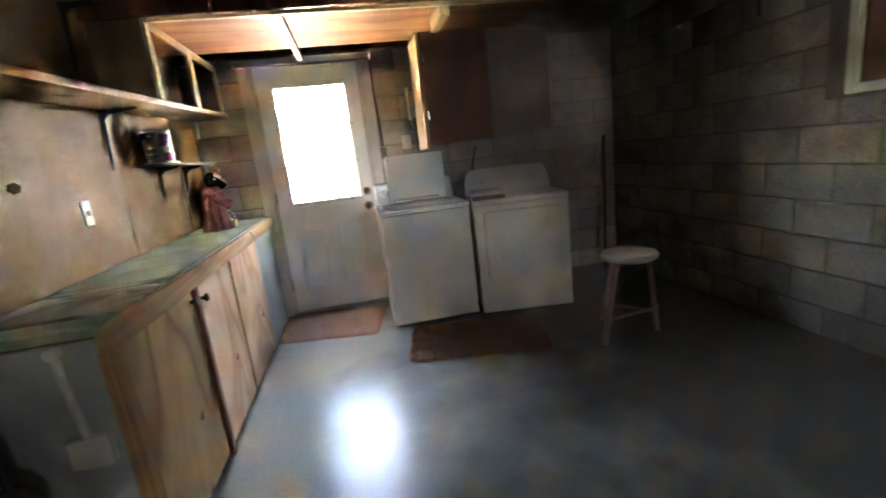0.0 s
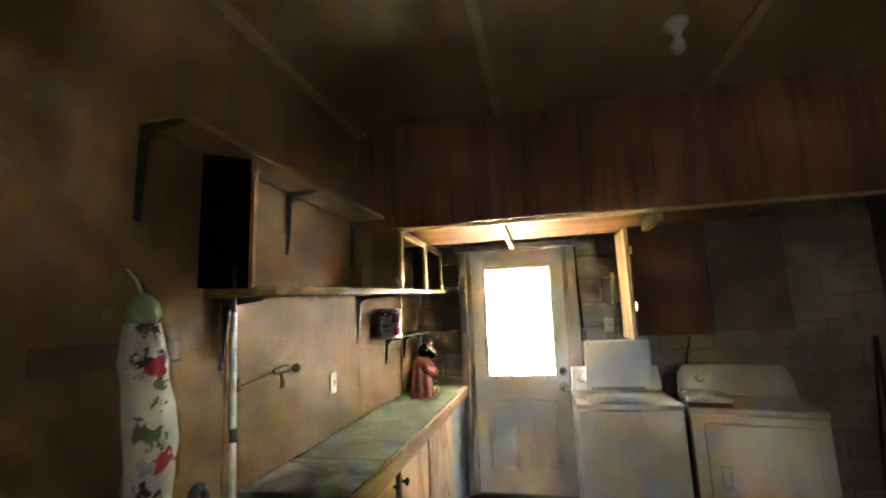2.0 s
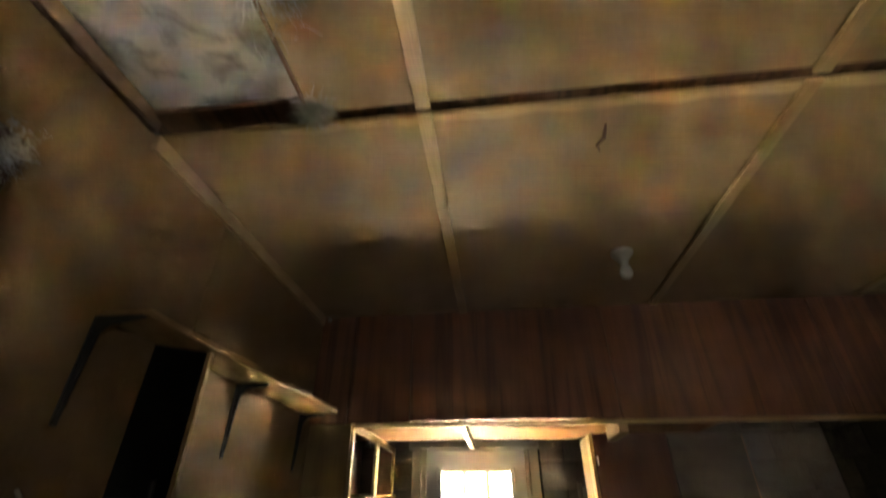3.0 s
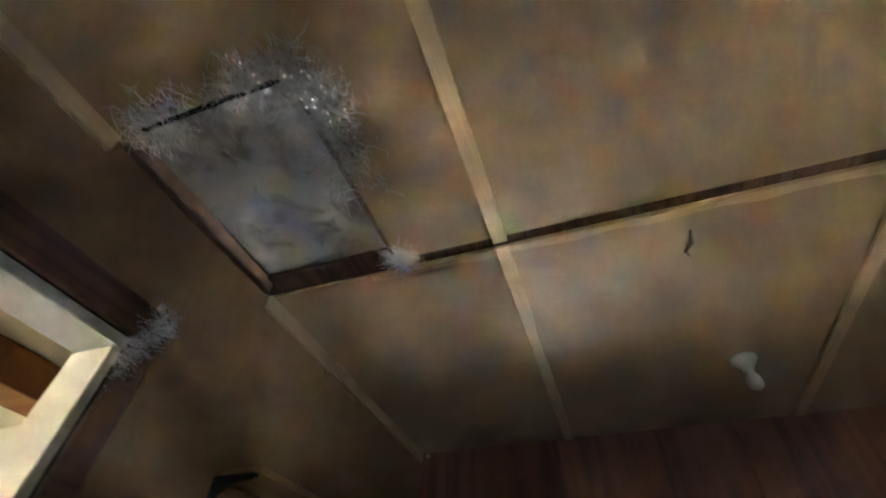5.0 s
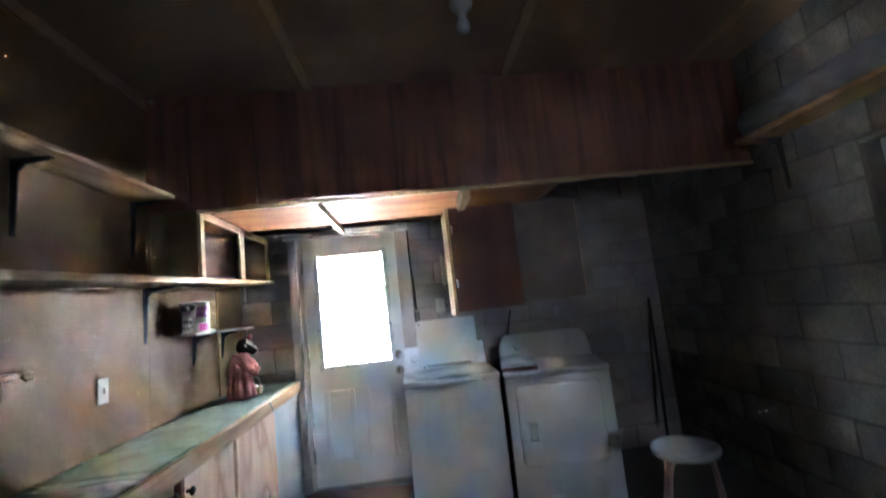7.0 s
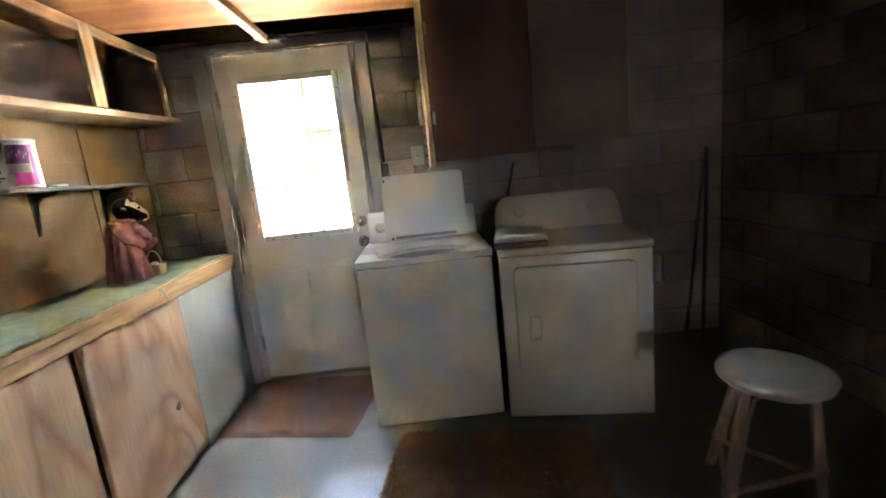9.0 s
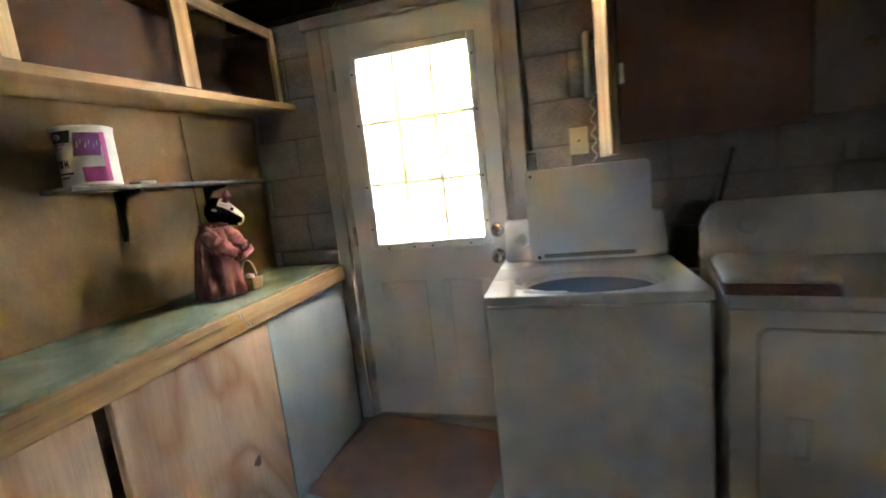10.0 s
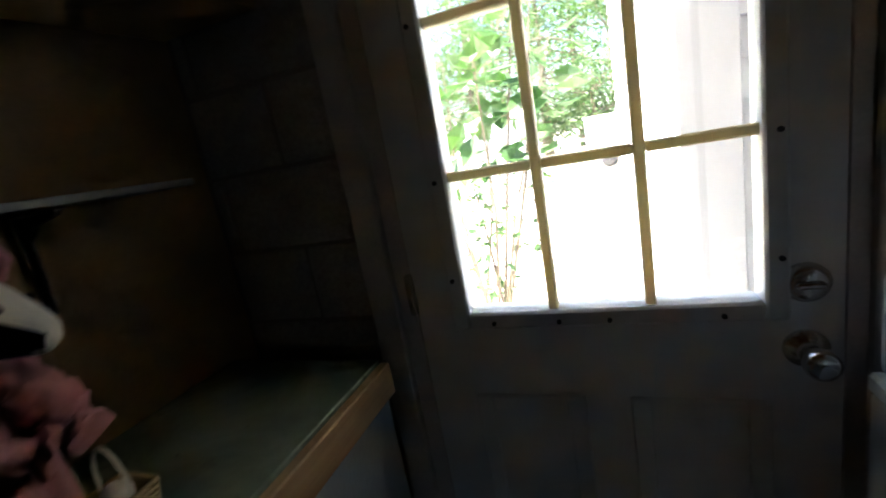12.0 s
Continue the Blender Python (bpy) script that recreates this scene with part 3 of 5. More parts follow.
# ---- the door ----
def exterior_door():
    d = thing("door_1", (0.035, 4.37, 0.0), "closed white half-glazed door with nine panes", "door", kind="structure")
    x0, x1, z0, z1 = 0.033, 0.847, 0.028, 2.101
    gx0, gx1, gz0, gz1 = 0.16, 0.73, 0.995, 1.93
    bm = bmesh.new()
    for r in cut([(x0, x1, z0, z1)], (gx0, gx1, gz0, gz1)):
        box(r[0], r[1], 4.37, 4.415, r[2], r[3], 0, bm)
    part("slab", bm, M["door_white"], d, smooth=None)
    for c in (0.27, 0.61):
        bm = prism(rounded(0.25, 0.58, 0.006, 2, c, 0.50), "y", 4.363, 4.372)
        for f in cut([(c - 0.125, c + 0.125, 0.21, 0.79)], (c - 0.085, c + 0.085, 0.25, 0.75)):
            box(f[0], f[1], 4.356, 4.366, f[2], f[3], 0.004, bm)
        part("panel", bm, M["door_white"], d)
    bm = bmesh.new()
    for f in cut([(gx0 - 0.035, gx1 + 0.035, gz0 - 0.035, gz1 + 0.035)], (gx0 + 0.004, gx1 - 0.004, gz0 + 0.004, gz1 - 0.004)):
        box(f[0], f[1], 4.352, 4.42, f[2], f[3], 0.006, bm)
    gf = part("glazing_frame", bm, M["door_white"], d, "yellowed white plastic glazing frame")
    for z in (1.08, 1.30, 1.61, 1.86):
        for x in (gx0 - 0.02, gx1 + 0.02):
            part("screw", cyl((x, 4.347, z), (x, 4.356, z), 0.005, seg=10), M["dark_plastic"], gf, "dark screw cover")
    for x in (0.22, 0.36, 0.46, 0.66):
        part("screw", cyl((x, 4.347, gz0 - 0.02), (x, 4.356, gz0 - 0.02), 0.005, seg=10), M["dark_plastic"], gf, "dark screw cover")
    for x in (0.350, 0.540):
        part("muntin", box(x - 0.010, x + 0.010, 4.365, 4.405, gz0, gz1, 0.004), M["muntin"], d, "yellowed glazing bar")
    xs = (gx0, 0.340, 0.360, 0.530, 0.550, gx1)
    for z in (1.305, 1.615):
        for a, b2 in ((0, 1), (2, 3), (4, 5)):
            part("muntin", box(xs[a], xs[b2], 4.367, 4.403, z - 0.010, z + 0.010, 0.004), M["muntin"], d, "yellowed glazing bar")
    zs = (gz0, 1.295, 1.315, 1.605, 1.625, gz1)
    for a in (0, 2, 4):
        for b2 in (0, 2, 4):
            g = part("pane", box(xs[a], xs[a + 1], 4.383, 4.387, zs[b2], zs[b2 + 1], 0), M["glass"], d, "clear window pane", smooth=None)
            g.visible_shadow = False
    bolt = part("deadbolt", lathe([(0.036, 0), (0.036, 0.008), (0.028, 0.016), (0.026, 0.018)], 28), M["chrome"], d, "round steel deadbolt", local=True)
    bolt.matrix_basis = pose(0.79 - 0.035, 0.0, 1.028, 90)
    part("thumb_turn", box(-0.022, 0.022, -0.006, 0.006, 0.016, 0.03, 0.004), M["chrome"], bolt, local=True)
    kn = part("knob", lathe([(0.036, 0), (0.036, 0.006), (0.02, 0.012), (0.014, 0.03), (0.022, 0.042), (0.027, 0.058), (0.026, 0.074), (0.018, 0.08)], 28), M["chrome"], d, "round steel door knob", local=True)
    kn.matrix_basis = pose(0.79 - 0.035, 0.0, 0.90, 90)
    part("key_button", cyl((0, 0, 0.078), (0, 0, 0.084), 0.008, seg=12), M["chrome"], kn, local=True)
    for z in (0.28, 1.05, 1.85):
        part("hinge", box(0.020, 0.036, 4.352, 4.372, z - 0.05, z + 0.05, 0.003), M["grey_steel"], d, "rusty steel hinge")
    return d


exterior_door()


def door_casing():
    c = thing("door_casing", (-0.085, 4.36, 0.0), "dirty off-white wooden door casing, paint worn", "door casing", kind="structure")
    for x0, x1 in ((-0.085, -0.012), (0.882, 0.958)):
        bm = box(x0, x1, 4.352, 4.386, 0.0, 2.105, 0.004)
        part("jamb_trim", bm, M["casing"], c)
    part("head_trim", box(-0.115, 0.972, 4.348, 4.386, 2.107, 2.165, 0.004), M["casing"], c)
    part("jamb", box(-0.012, 0.030, 4.372, 4.55, 0.0, 2.125, 0.002), M["casing"], c)
    part("jamb", box(0.850, 0.882, 4.372, 4.55, 0.0, 2.125, 0.002), M["casing"], c)
    part("jamb_head", box(0.031, 0.849, 4.374, 4.55, 2.104, 2.124, 0.002), M["casing"], c)
    part("stop", box(0.0305, 0.052, 4.417, 4.44, 0.028, 2.10, 0.002), M["casing"], c)
    part("stop", box(0.828, 0.8495, 4.417, 4.44, 0.028, 2.10, 0.002), M["casing"], c)
    part("stop", box(0.053, 0.827, 4.417, 4.44, 2.085, 2.1035, 0.002), M["casing"], c)
    part("threshold", box(0.031, 0.849, 4.36, 4.57, 0.0, 0.026, 0.004), M["grey_steel"], c, "worn metal threshold")
    return c


door_casing()
solid("header_beam", box(LX, 1.30, 4.30, 4.376, 2.17, 2.30, 0.004), M["dark_trim"], "dark stained wooden header above the door", "beam", kind="structure")


# ---- side opening with the lit room beyond ----
def side_opening():
    o = thing("doorway_1", (LX, 0.955, 0.0), "dark wood framed doorway to a lit room, cobwebs in its corner", "doorway", kind="structure")
    part("side_trim", box(LX, LX + 0.022, 0.955, 1.03, 0.0, 2.345, 0.004), M["dark_trim"], o)
    part("head_trim", box(LX, LX + 0.024, -0.11, 1.035, 2.347, 2.445, 0.004), M["dark_trim"], o)
    part("side_trim", box(LX, LX + 0.022, -0.10, -0.022, 0.0, 2.345, 0.004), M["dark_trim"], o)
    part("side_lining", box(LX - 0.15, LX - 0.001, 0.925, 0.953, 0.0, 2.31, 0.003), M["cream"], o, "cream painted lining")
    part("head_lining", box(LX - 0.15, LX + 0.004, -0.02, 0.953, 2.312, 2.343, 0.003), M["white_plastic"], o, "pale metal edge strip")
    return o


side_opening()
solid("far_room_ceiling", box(-3.4, LX - 0.141, -1.4, 1.7, 2.62, 2.66, 0), M["cream"], "cream ceiling of the lit room", "ceiling", kind="structure")
solid("far_room_floor", box(-3.4, LX - 0.141, -1.4, 1.7, -0.12, 0.0, 0), M["old_wood"], "wooden floor of the lit room", "floor", kind="structure")
wall_core("far_room_wall", "x", -3.5, -3.401, (-1.4, 1.7, 0.0, 2.62), [(-0.71, -0.39, 1.34, 1.86)], M["cream"], "cream wall of the lit room with a window")
solid("far_room_wall", box(-3.5, LX - 0.141, 1.70, 1.8, 0.0, 2.62, 0), M["cream"], "cream wall of the lit room", "wall", kind="structure")
solid("far_room_wall", box(-3.5, LX - 0.141, -1.5, -1.401, 0.0, 2.62, 0), M["cream"], "cream wall of the lit room", "wall", kind="structure")
# unseen overhang, added to block direct sun from the far room
solid("far_room_sun_block", box(-4.9, -3.501, -2.2, 2.4, 2.40, 2.50, 0), M["plain_wall"], "added unseen overhang that keeps sun out of the lit room's window", "eave", kind="structure")
solid("far_room_beam", box(-1.65, -1.45, -1.40, 1.70, 2.47, 2.62, 0.004), M["deck"], "varnished brown ceiling beam of the lit room", "beam", kind="structure")


# ---- loft above the door ----
def loft():
    f = thing("loft_front", (LX, 3.06, 2.085), "dark stained wood panelled front of a storage loft", "loft panelling", kind="structure")
    x, k = LX + 0.005, 0
    seams = (-0.26, 0.125, 1.345, 2.565, RX - 0.004)
    for s in seams:
        part("panel", box(x, s - 0.003, 3.05, 3.066, 2.105 + 0.004 * (k % 3), CZ - 0.002, 0.003), M["panelling"], f)
        x, k = s, k + 1
    part("edge_strip", box(LX + 0.29, RX - 0.004, 3.046, 3.075, 2.082, 2.103, 0.003), M["pine_x"], f, "dusty pine edge strip")
    dk = solid("loft_deck", box(LX + 0.006, 2.0, 3.077, 3.92, 2.122, 2.14, 0.002), M["deck"], "orange plywood underside of the loft", "loft deck", kind="structure")
    solid("loft_bearer", box(0.415, 0.455, 3.08, 4.12, 2.080, 2.121, 0.003), M["pine_y"], "pine strip under the loft deck", "batten", kind="structure")
    solid("loft_block", box(1.325, 1.375, 3.08, 3.42, 2.035, 2.121, 0.003), M["pine_y"], "short pine block under the loft edge", "block", kind="structure")
    return f


loft()


# ---- wall cabinet over the dryer ----
def wall_cabinet():
    c = thing("wall_cabinet", (1.26, 3.70, 1.32), "wall cabinet with red-brown plywood doors and a pale pine side", "cabinet")
    part("side", box(1.262, 1.284, 3.69, 4.09, 1.318, 2.12, 0.003), M["pine_z"], c, "pale pine side board")
    body = part("body", box(1.286, 2.24, 3.72, 4.09, 1.40, 2.12, 0.003), M["grey_ply"], c, "dusty grey carcass")
    d1 = part("door", box(1.288, 1.775, 3.695, 3.716, 1.345, 2.118, 0.004), M["red_ply"], c, "red-brown plywood door")
    part("hinge", box(1.290, 1.306, 3.686, 3.697, 1.52, 1.58, 0.002), M["chrome"], d1)
    part("hinge", box(1.290, 1.306, 3.686, 3.697, 1.92, 1.98, 0.002), M["chrome"], d1)
    d2 = part("door", box(1.779, 2.25, 3.69, 3.716, 1.365, 2.10, 0.004), M["grey_ply"], c, "grey worn plywood door")
    part("knob", ball((1.90, 3.678, 1.53), 0.014, (1, 0.9, 1)), M["brass"], d2, "small dull knob")
    part("edge", box(2.252, 2.262, 3.70, 3.716, 1.37, 2.10, 0.002), M["ply_pale"], c, "pale raw board edge")
    return c


wall_cabinet()


# ---- left wall shelving ----
def shelf_top(y):
    """The sagging shelf's upper face."""
    return 1.771 - 0.0440 * (4.364 - y)


def left_shelves():
    c = thing("open_wall_cabinet", (LX, 3.08, 1.72), "open pine face-frame wall cabinet without doors", "cabinet")
    fx = -0.235
    for y0, y1 in ((3.08, 3.125), (3.655, 3.735), (4.235, 4.27)):
        part("stile", box(fx, fx + 0.02, y0, y1, shelf_top(y1) + 0.001, 2.115, 0.003), M["pine_z"], c)
    part("top_rail", box(fx + 0.001, fx + 0.019, 3.126, 4.234, 2.065, 2.115, 0.003), M["pine_y"], c)
    part("side", box(LX + 0.004, fx - 0.001, 3.082, 3.096, shelf_top(3.096) + 0.002, 2.116, 0.002), M["olive_ply"], c, "olive-brown plywood side")
    part("back", box(LX + 0.002, LX + 0.010, 3.10, 4.36, shelf_top(4.36) + 0.002, 2.116, 0), M["brown_board"], c)
    part("end", box(LX + 0.012, fx - 0.001, 4.24, 4.255, shelf_top(4.255) + 0.002, 2.116, 0.002), M["brown_board"], c)
    s = thing("wall_shelf", (LX, 1.72, 1.72), "long pale pine shelf board under the wall cabinet", "shelf")
    part("board", prism([(1.70, shelf_top(1.70) - 0.030), (4.37, shelf_top(4.37) - 0.030), (4.37, shelf_top(4.37)), (1.70, shelf_top(1.70))], "x", LX + 0.002, -0.212, 0.003), M["pine_y"], s)
    part("bracket", bracket_mesh(3.01, shelf_top(3.0) - 0.031, 0.18, 0.30), M["black_metal"], s, "black steel bracket")
    part("bracket", bracket_mesh(1.80, shelf_top(1.78) - 0.031, 0.18, 0.26), M["black_metal"], s, "black steel bracket")
    u = thing("upper_shelf", (LX, 1.44, 2.15), "pine shelf board on black steel brackets", "shelf")
    part("board", prism([(LX + 0.002, 1.43), (-0.345, 1.43), (-0.275, 2.93), (LX + 0.002, 2.93)], "z", 2.145, 2.168, 0.003), M["pine_y"], u)
    for y in (1.40, 2.19, 2.90):
        part("bracket", bracket_mesh(y + 0.02, 2.144, 0.15, 0.30), M["black_metal"], u, "black steel bracket")
    b = thing("black_divider", (LX, 1.77, 1.752), "black painted upright board between two shelves", "divider board")
    part("board", prism([(LX + 0.004, 1.665), (-0.372, 1.762), (-0.372, 1.783), (LX + 0.004, 1.686)], "z", shelf_top(1.79) + 0.001, 2.143, 0.002), M["black_board"], b)
    part("front_edge", box(-0.371, -0.355, 1.765, 1.786, shelf_top(1.79) + 0.001, 2.143, 0.002), M["pine_z"], b, "raw pine front edge")


def bracket_mesh(y, ztop, reach, drop, w=0.022):
    """A pressed steel shelf bracket with a web in the corner."""
    bm = box(LX + 0.002, LX + 0.008, y - w / 2, y + w / 2, ztop - drop, ztop - 0.001, 0.001)
    box(LX + 0.008, LX + reach, y - w / 2, y + w / 2, ztop - 0.007, ztop - 0.001, 0.001, bm)
    prism([(LX + 0.008, ztop - 0.007), (LX + reach * 0.96, ztop - 0.007), (LX + reach * 0.9, ztop - 0.014), (LX + 0.05, ztop - 0.026), (LX + 0.026, ztop - 0.05), (LX + 0.014, ztop - drop * 0.85), (LX + 0.008, ztop - drop * 0.95)], "y", y - 0.005, y + 0.005, 0, bm)
    return bm


left_shelves()


# ---- base cabinet and counter ----
def base_cabinet():
    c = thing("base_cabinet", (-0.05, 1.76, 0.0), "site-built base cabinet with plywood doors and a grey-blue painted end", "cabinet")
    part("body", box(LX + 0.004, -0.075, 1.785, 4.30, 0.0, 0.875, 0.002), M["brown_board"], c)
    part("end_panel", box(LX + 0.004, -0.080, 1.762, 1.782, 0.0, 0.876, 0.003), M["blue_paint"], c, "grey-blue painted end panel")
    part("stile", box(-0.079, -0.035, 1.760, 1.815, 0.0, 0.830, 0.003), M["old_post"], c)
    part("top_rail", box(-0.074, -0.032, 1.762, 4.30, 0.832, 0.888, 0.003), M["pine_y"], c, "pine top rail")
    for y0, y1, mt, lab in ((1.835, 2.405, "ply_door", "varnished plywood door"), (2.475, 2.975, "ply_pale", "pale plywood door"), (3.018, 3.655, "ply_pale", "pale knotty plywood door")):
        d = part("door", box(-0.074, -0.048, y0, y1, 0.03, 0.830, 0.004), M[mt], c, lab)
        if y0 < 2:
            part("pull", lathe([(0.008, 0.0), (0.008, 0.012), (0.017, 0.018), (0.018, 0.026), (0.010, 0.031)], 16), M["black_metal"], d, "small dark round pull", local=True).matrix_basis = Matrix.Translation(Vector((-0.049, 2.375, 0.785)) - world_of(c).translation) @ pose(0, 0, 0, 0, 90, 0)
        part("knot", lathe([(0.02, 0), (0.018, 0.001), (0.001, 0.0012)], 12, wave=lambda a, k: 1 + 0.2 * math.sin(3 * a)), M["brown_board"], d, local=True).matrix_basis = Matrix.Translation(Vector((-0.048, y1 - 0.18, 0.34)) - world_of(c).translation) @ pose(0, 0, 0, 0, 90, 0)
    part("gap_post", box(-0.074, -0.040, 2.437, 2.470, 0.0, 0.832, 0.003), M["red_ply"], c, "red-brown strip between doors")
    part("pull", lathe([(0.008, 0.0), (0.008, 0.014), (0.018, 0.020), (0.019, 0.028), (0.010, 0.034)], 16), M["black_metal"], c, "small dark round pull", local=True).matrix_basis = Matrix.Translation(Vector((-0.049, 2.50, 0.765)) - world_of(c).translation) @ pose(0, 0, 0, 0, 90, 0)
    part("side_panel", box(-0.074, -0.055, 3.665, 4.30, 0.0, 0.830, 0.003), M["blue_paint"], c, "pale blue painted panel")
    return c


base_cabinet()


def counter():
    c = thing("countertop", (LX, 1.75, 0.888), "worn green laminate countertop with pine edging", "countertop")
    part("slab", box(LX + 0.004, -0.052, 2.30, 4.29, 0.889, 0.922, 0.003), M["counter"], c)
    rag = random.Random(17)
    edge = [(-0.054 - rag.uniform(0.0, 0.016) * (k % 2), 1.93 + 0.0125 * k) for k in range(29)]
    front = [(LX + 0.004 + 0.022 * k, 1.912 + rag.uniform(0, 0.014)) for k in range(20)]
    part("worn_slab", prism(front + edge + [(-0.056, 2.296), (LX + 0.004, 2.296)], "z", 0.889, 0.917), M["worn"], c, "bare weathered slab with a ragged edge, laminate gone")
    part("torn_skin", prism([(LX + 0.01, 2.24), (-0.30, 2.225), (-0.16, 2.245), (-0.07, 2.225), (-0.055, 2.292), (LX + 0.01, 2.292)], "z", 0.9172, 0.9205), M["counter"], c, "torn strip of green laminate")
    part("front_slab", box(LX + 0.004, -0.052, 1.752, 1.858, 0.889, 0.921, 0.004), M["counter"], c, "dusty laminate strip beside a gap")
    part("edging", box(-0.050, -0.026, 1.752, 4.29, 0.886, 0.916, 0.003), M["pine_y"], c, "chipped pine edging")
    return c


def counter_hook():
    h = thing("hook", (-0.02, 3.49, 0.90), "thin steel hook hanging from the counter's edge", "hook")
    part("eye", tube([(-0.024 + 0.004, 3.49 + 0.008 * math.cos(a), 0.905 + 0.008 * math.sin(a)) for a in [2 * PI * k / 10 for k in range(11)]], 0.0025, 6), M["grey_steel"], h)
    part("shank", tube([(-0.017, 3.494, 0.903), (-0.014, 3.508, 0.875), (-0.013, 3.522, 0.852), (-0.011, 3.530, 0.850), (-0.010, 3.536, 0.860)], 0.0022, 6), M["grey_steel"], h)


M["worn"] = paint("worn_slab", (0.40, 0.36, 0.29), (0.13, 0.11, 0.075), 0.85, 5, 70, 0.9, 0.6, spread=(0.4, 0.62))
counter()
counter_hook()


def conduit():
    c = thing("conduit_outlet", (-0.16, 1.755, 0.62), "pale grey conduit with a blank outlet box on the cabinet end", "outlet")
    part("pipe", tube([(-0.17, 1.77, 0.862), (-0.17, 1.742, 0.86), (-0.168, 1.738, 0.84), (-0.15, 1.738, 0.60)], 0.012, 10), M["white_plastic"], c)
    part("collar", cyl((-0.17, 1.744, 0.862), (-0.17, 1.722, 0.864), 0.017, seg=14), M["white_plastic"], c)
    part("box", box(-0.205, -0.095, 1.722, 1.760, 0.505, 0.60, 0.006), M["white_plastic"], c)
    return c


conduit()


# ---- things on counter and small shelf ----
def small_shelf():
    s = thing("small_shelf", (LX, 3.28, 1.40), "narrow grey painted shelf on steel brackets", "shelf")
    part("board", prism([(LX + 0.002, 3.27), (-0.355, 3.27), (-0.335, 4.19), (LX + 0.002, 4.19)], "z", 1.388, 1.402, 0.002), M["shelf_grey"], s)
    for y in (3.52, 3.95):
        part("bracket", bracket_mesh(y, 1.387, 0.13, 0.19, 0.018), M["black_metal"], s, "dark steel bracket")


small_shelf()


def arc_patch(r, a0, a1, z0, z1, at, slant=0.0):
    """A thin curved patch on a can's side, its upper edge shifted round by slant degrees."""
    bm = bmesh.new()
    n = max(3, int(abs(a1 - a0) / 5))
    rows = []
    for z, k in ((z0, 0.0), (z1, 1.0)):
        rows.append([bm.verts.new((at[0] + r * math.cos(radians(a0 + (a1 - a0) * i / n + slant * k)), at[1] + r * math.sin(radians(a0 + (a1 - a0) * i / n + slant * k)), at[2] + z)) for i in range(n + 1)])
    for i in range(n):
        bm.faces.new((rows[0][i], rows[0][i + 1], rows[1][i + 1], rows[1][i]))
    return bm


def paint_can():
    at = (-0.412, 3.385, 1.403)
    c = thing("paint_can", (-0.425, 3.385, 1.403), "paint can with a purple and white label", "can")
    body = part("body", lathe([(0.080, 0.0), (0.083, 0.004), (0.081, 0.008), (0.081, 0.180), (0.084, 0.185), (0.084, 0.190)], 48, at), M["can_white"], c)
    # label print; the last, full-height strip paints the can's shaded left side
    for a0, a1, z0, z1, sl, mt in ((-64, -12, 0.095, 0.168, 8, "can_purple"), (-52, -8, 0.012, 0.060, 0, "can_magenta"), (-8, 4, 0.012, 0.170, 0, "can_magenta"), (-130, -66, 0.138, 0.176, 6, "can_ink_shade"), (-120, -84, 0.118, 0.136, 10, "can_purple"), (-112, -104, 0.060, 0.086, 0, "can_ink_shade"), (-100, -92, 0.060, 0.086, 0, "can_ink_shade"), (-88, -85, 0.060, 0.086, 0, "can_ink_shade"), (-81, -78, 0.060, 0.086, 0, "can_ink_shade"), (-85, -81, 0.068, 0.078, 0, "can_ink_shade"), (-116, -70, 0.040, 0.046, 0, "can_ink_shade"), (-116, -82, 0.028, 0.033, 0, "can_ink_shade"), (-170, -125, 0.012, 0.172, 0, "can_ink_shade")):
        part("print", arc_patch(0.0814, a0, a1, z0, z1, at, sl), M[mt], body, "block of the label, printed or painted as shade", smooth=60)
    part("lid", lathe([(0.078, 0), (0.078, 0.003), (0.070, 0.004), (0.066, 0.001)], 36, (-0.412, 3.385, 1.593)), M["grey_steel"], c, "dull metal lid")
    for s in (-1, 1):
        part("ear", cyl((-0.412, 3.385 + s * 0.080, 1.56), (-0.412, 3.385 + s * 0.088, 1.56), 0.009, seg=12), M["grey_steel"], c)
    solid("metal_scrap", box(-0.44, -0.38, 3.53, 3.60, 1.403, 1.416, 0.004), M["white_plastic"], "small pale offcut lying on the shelf", "offcut")


paint_can()


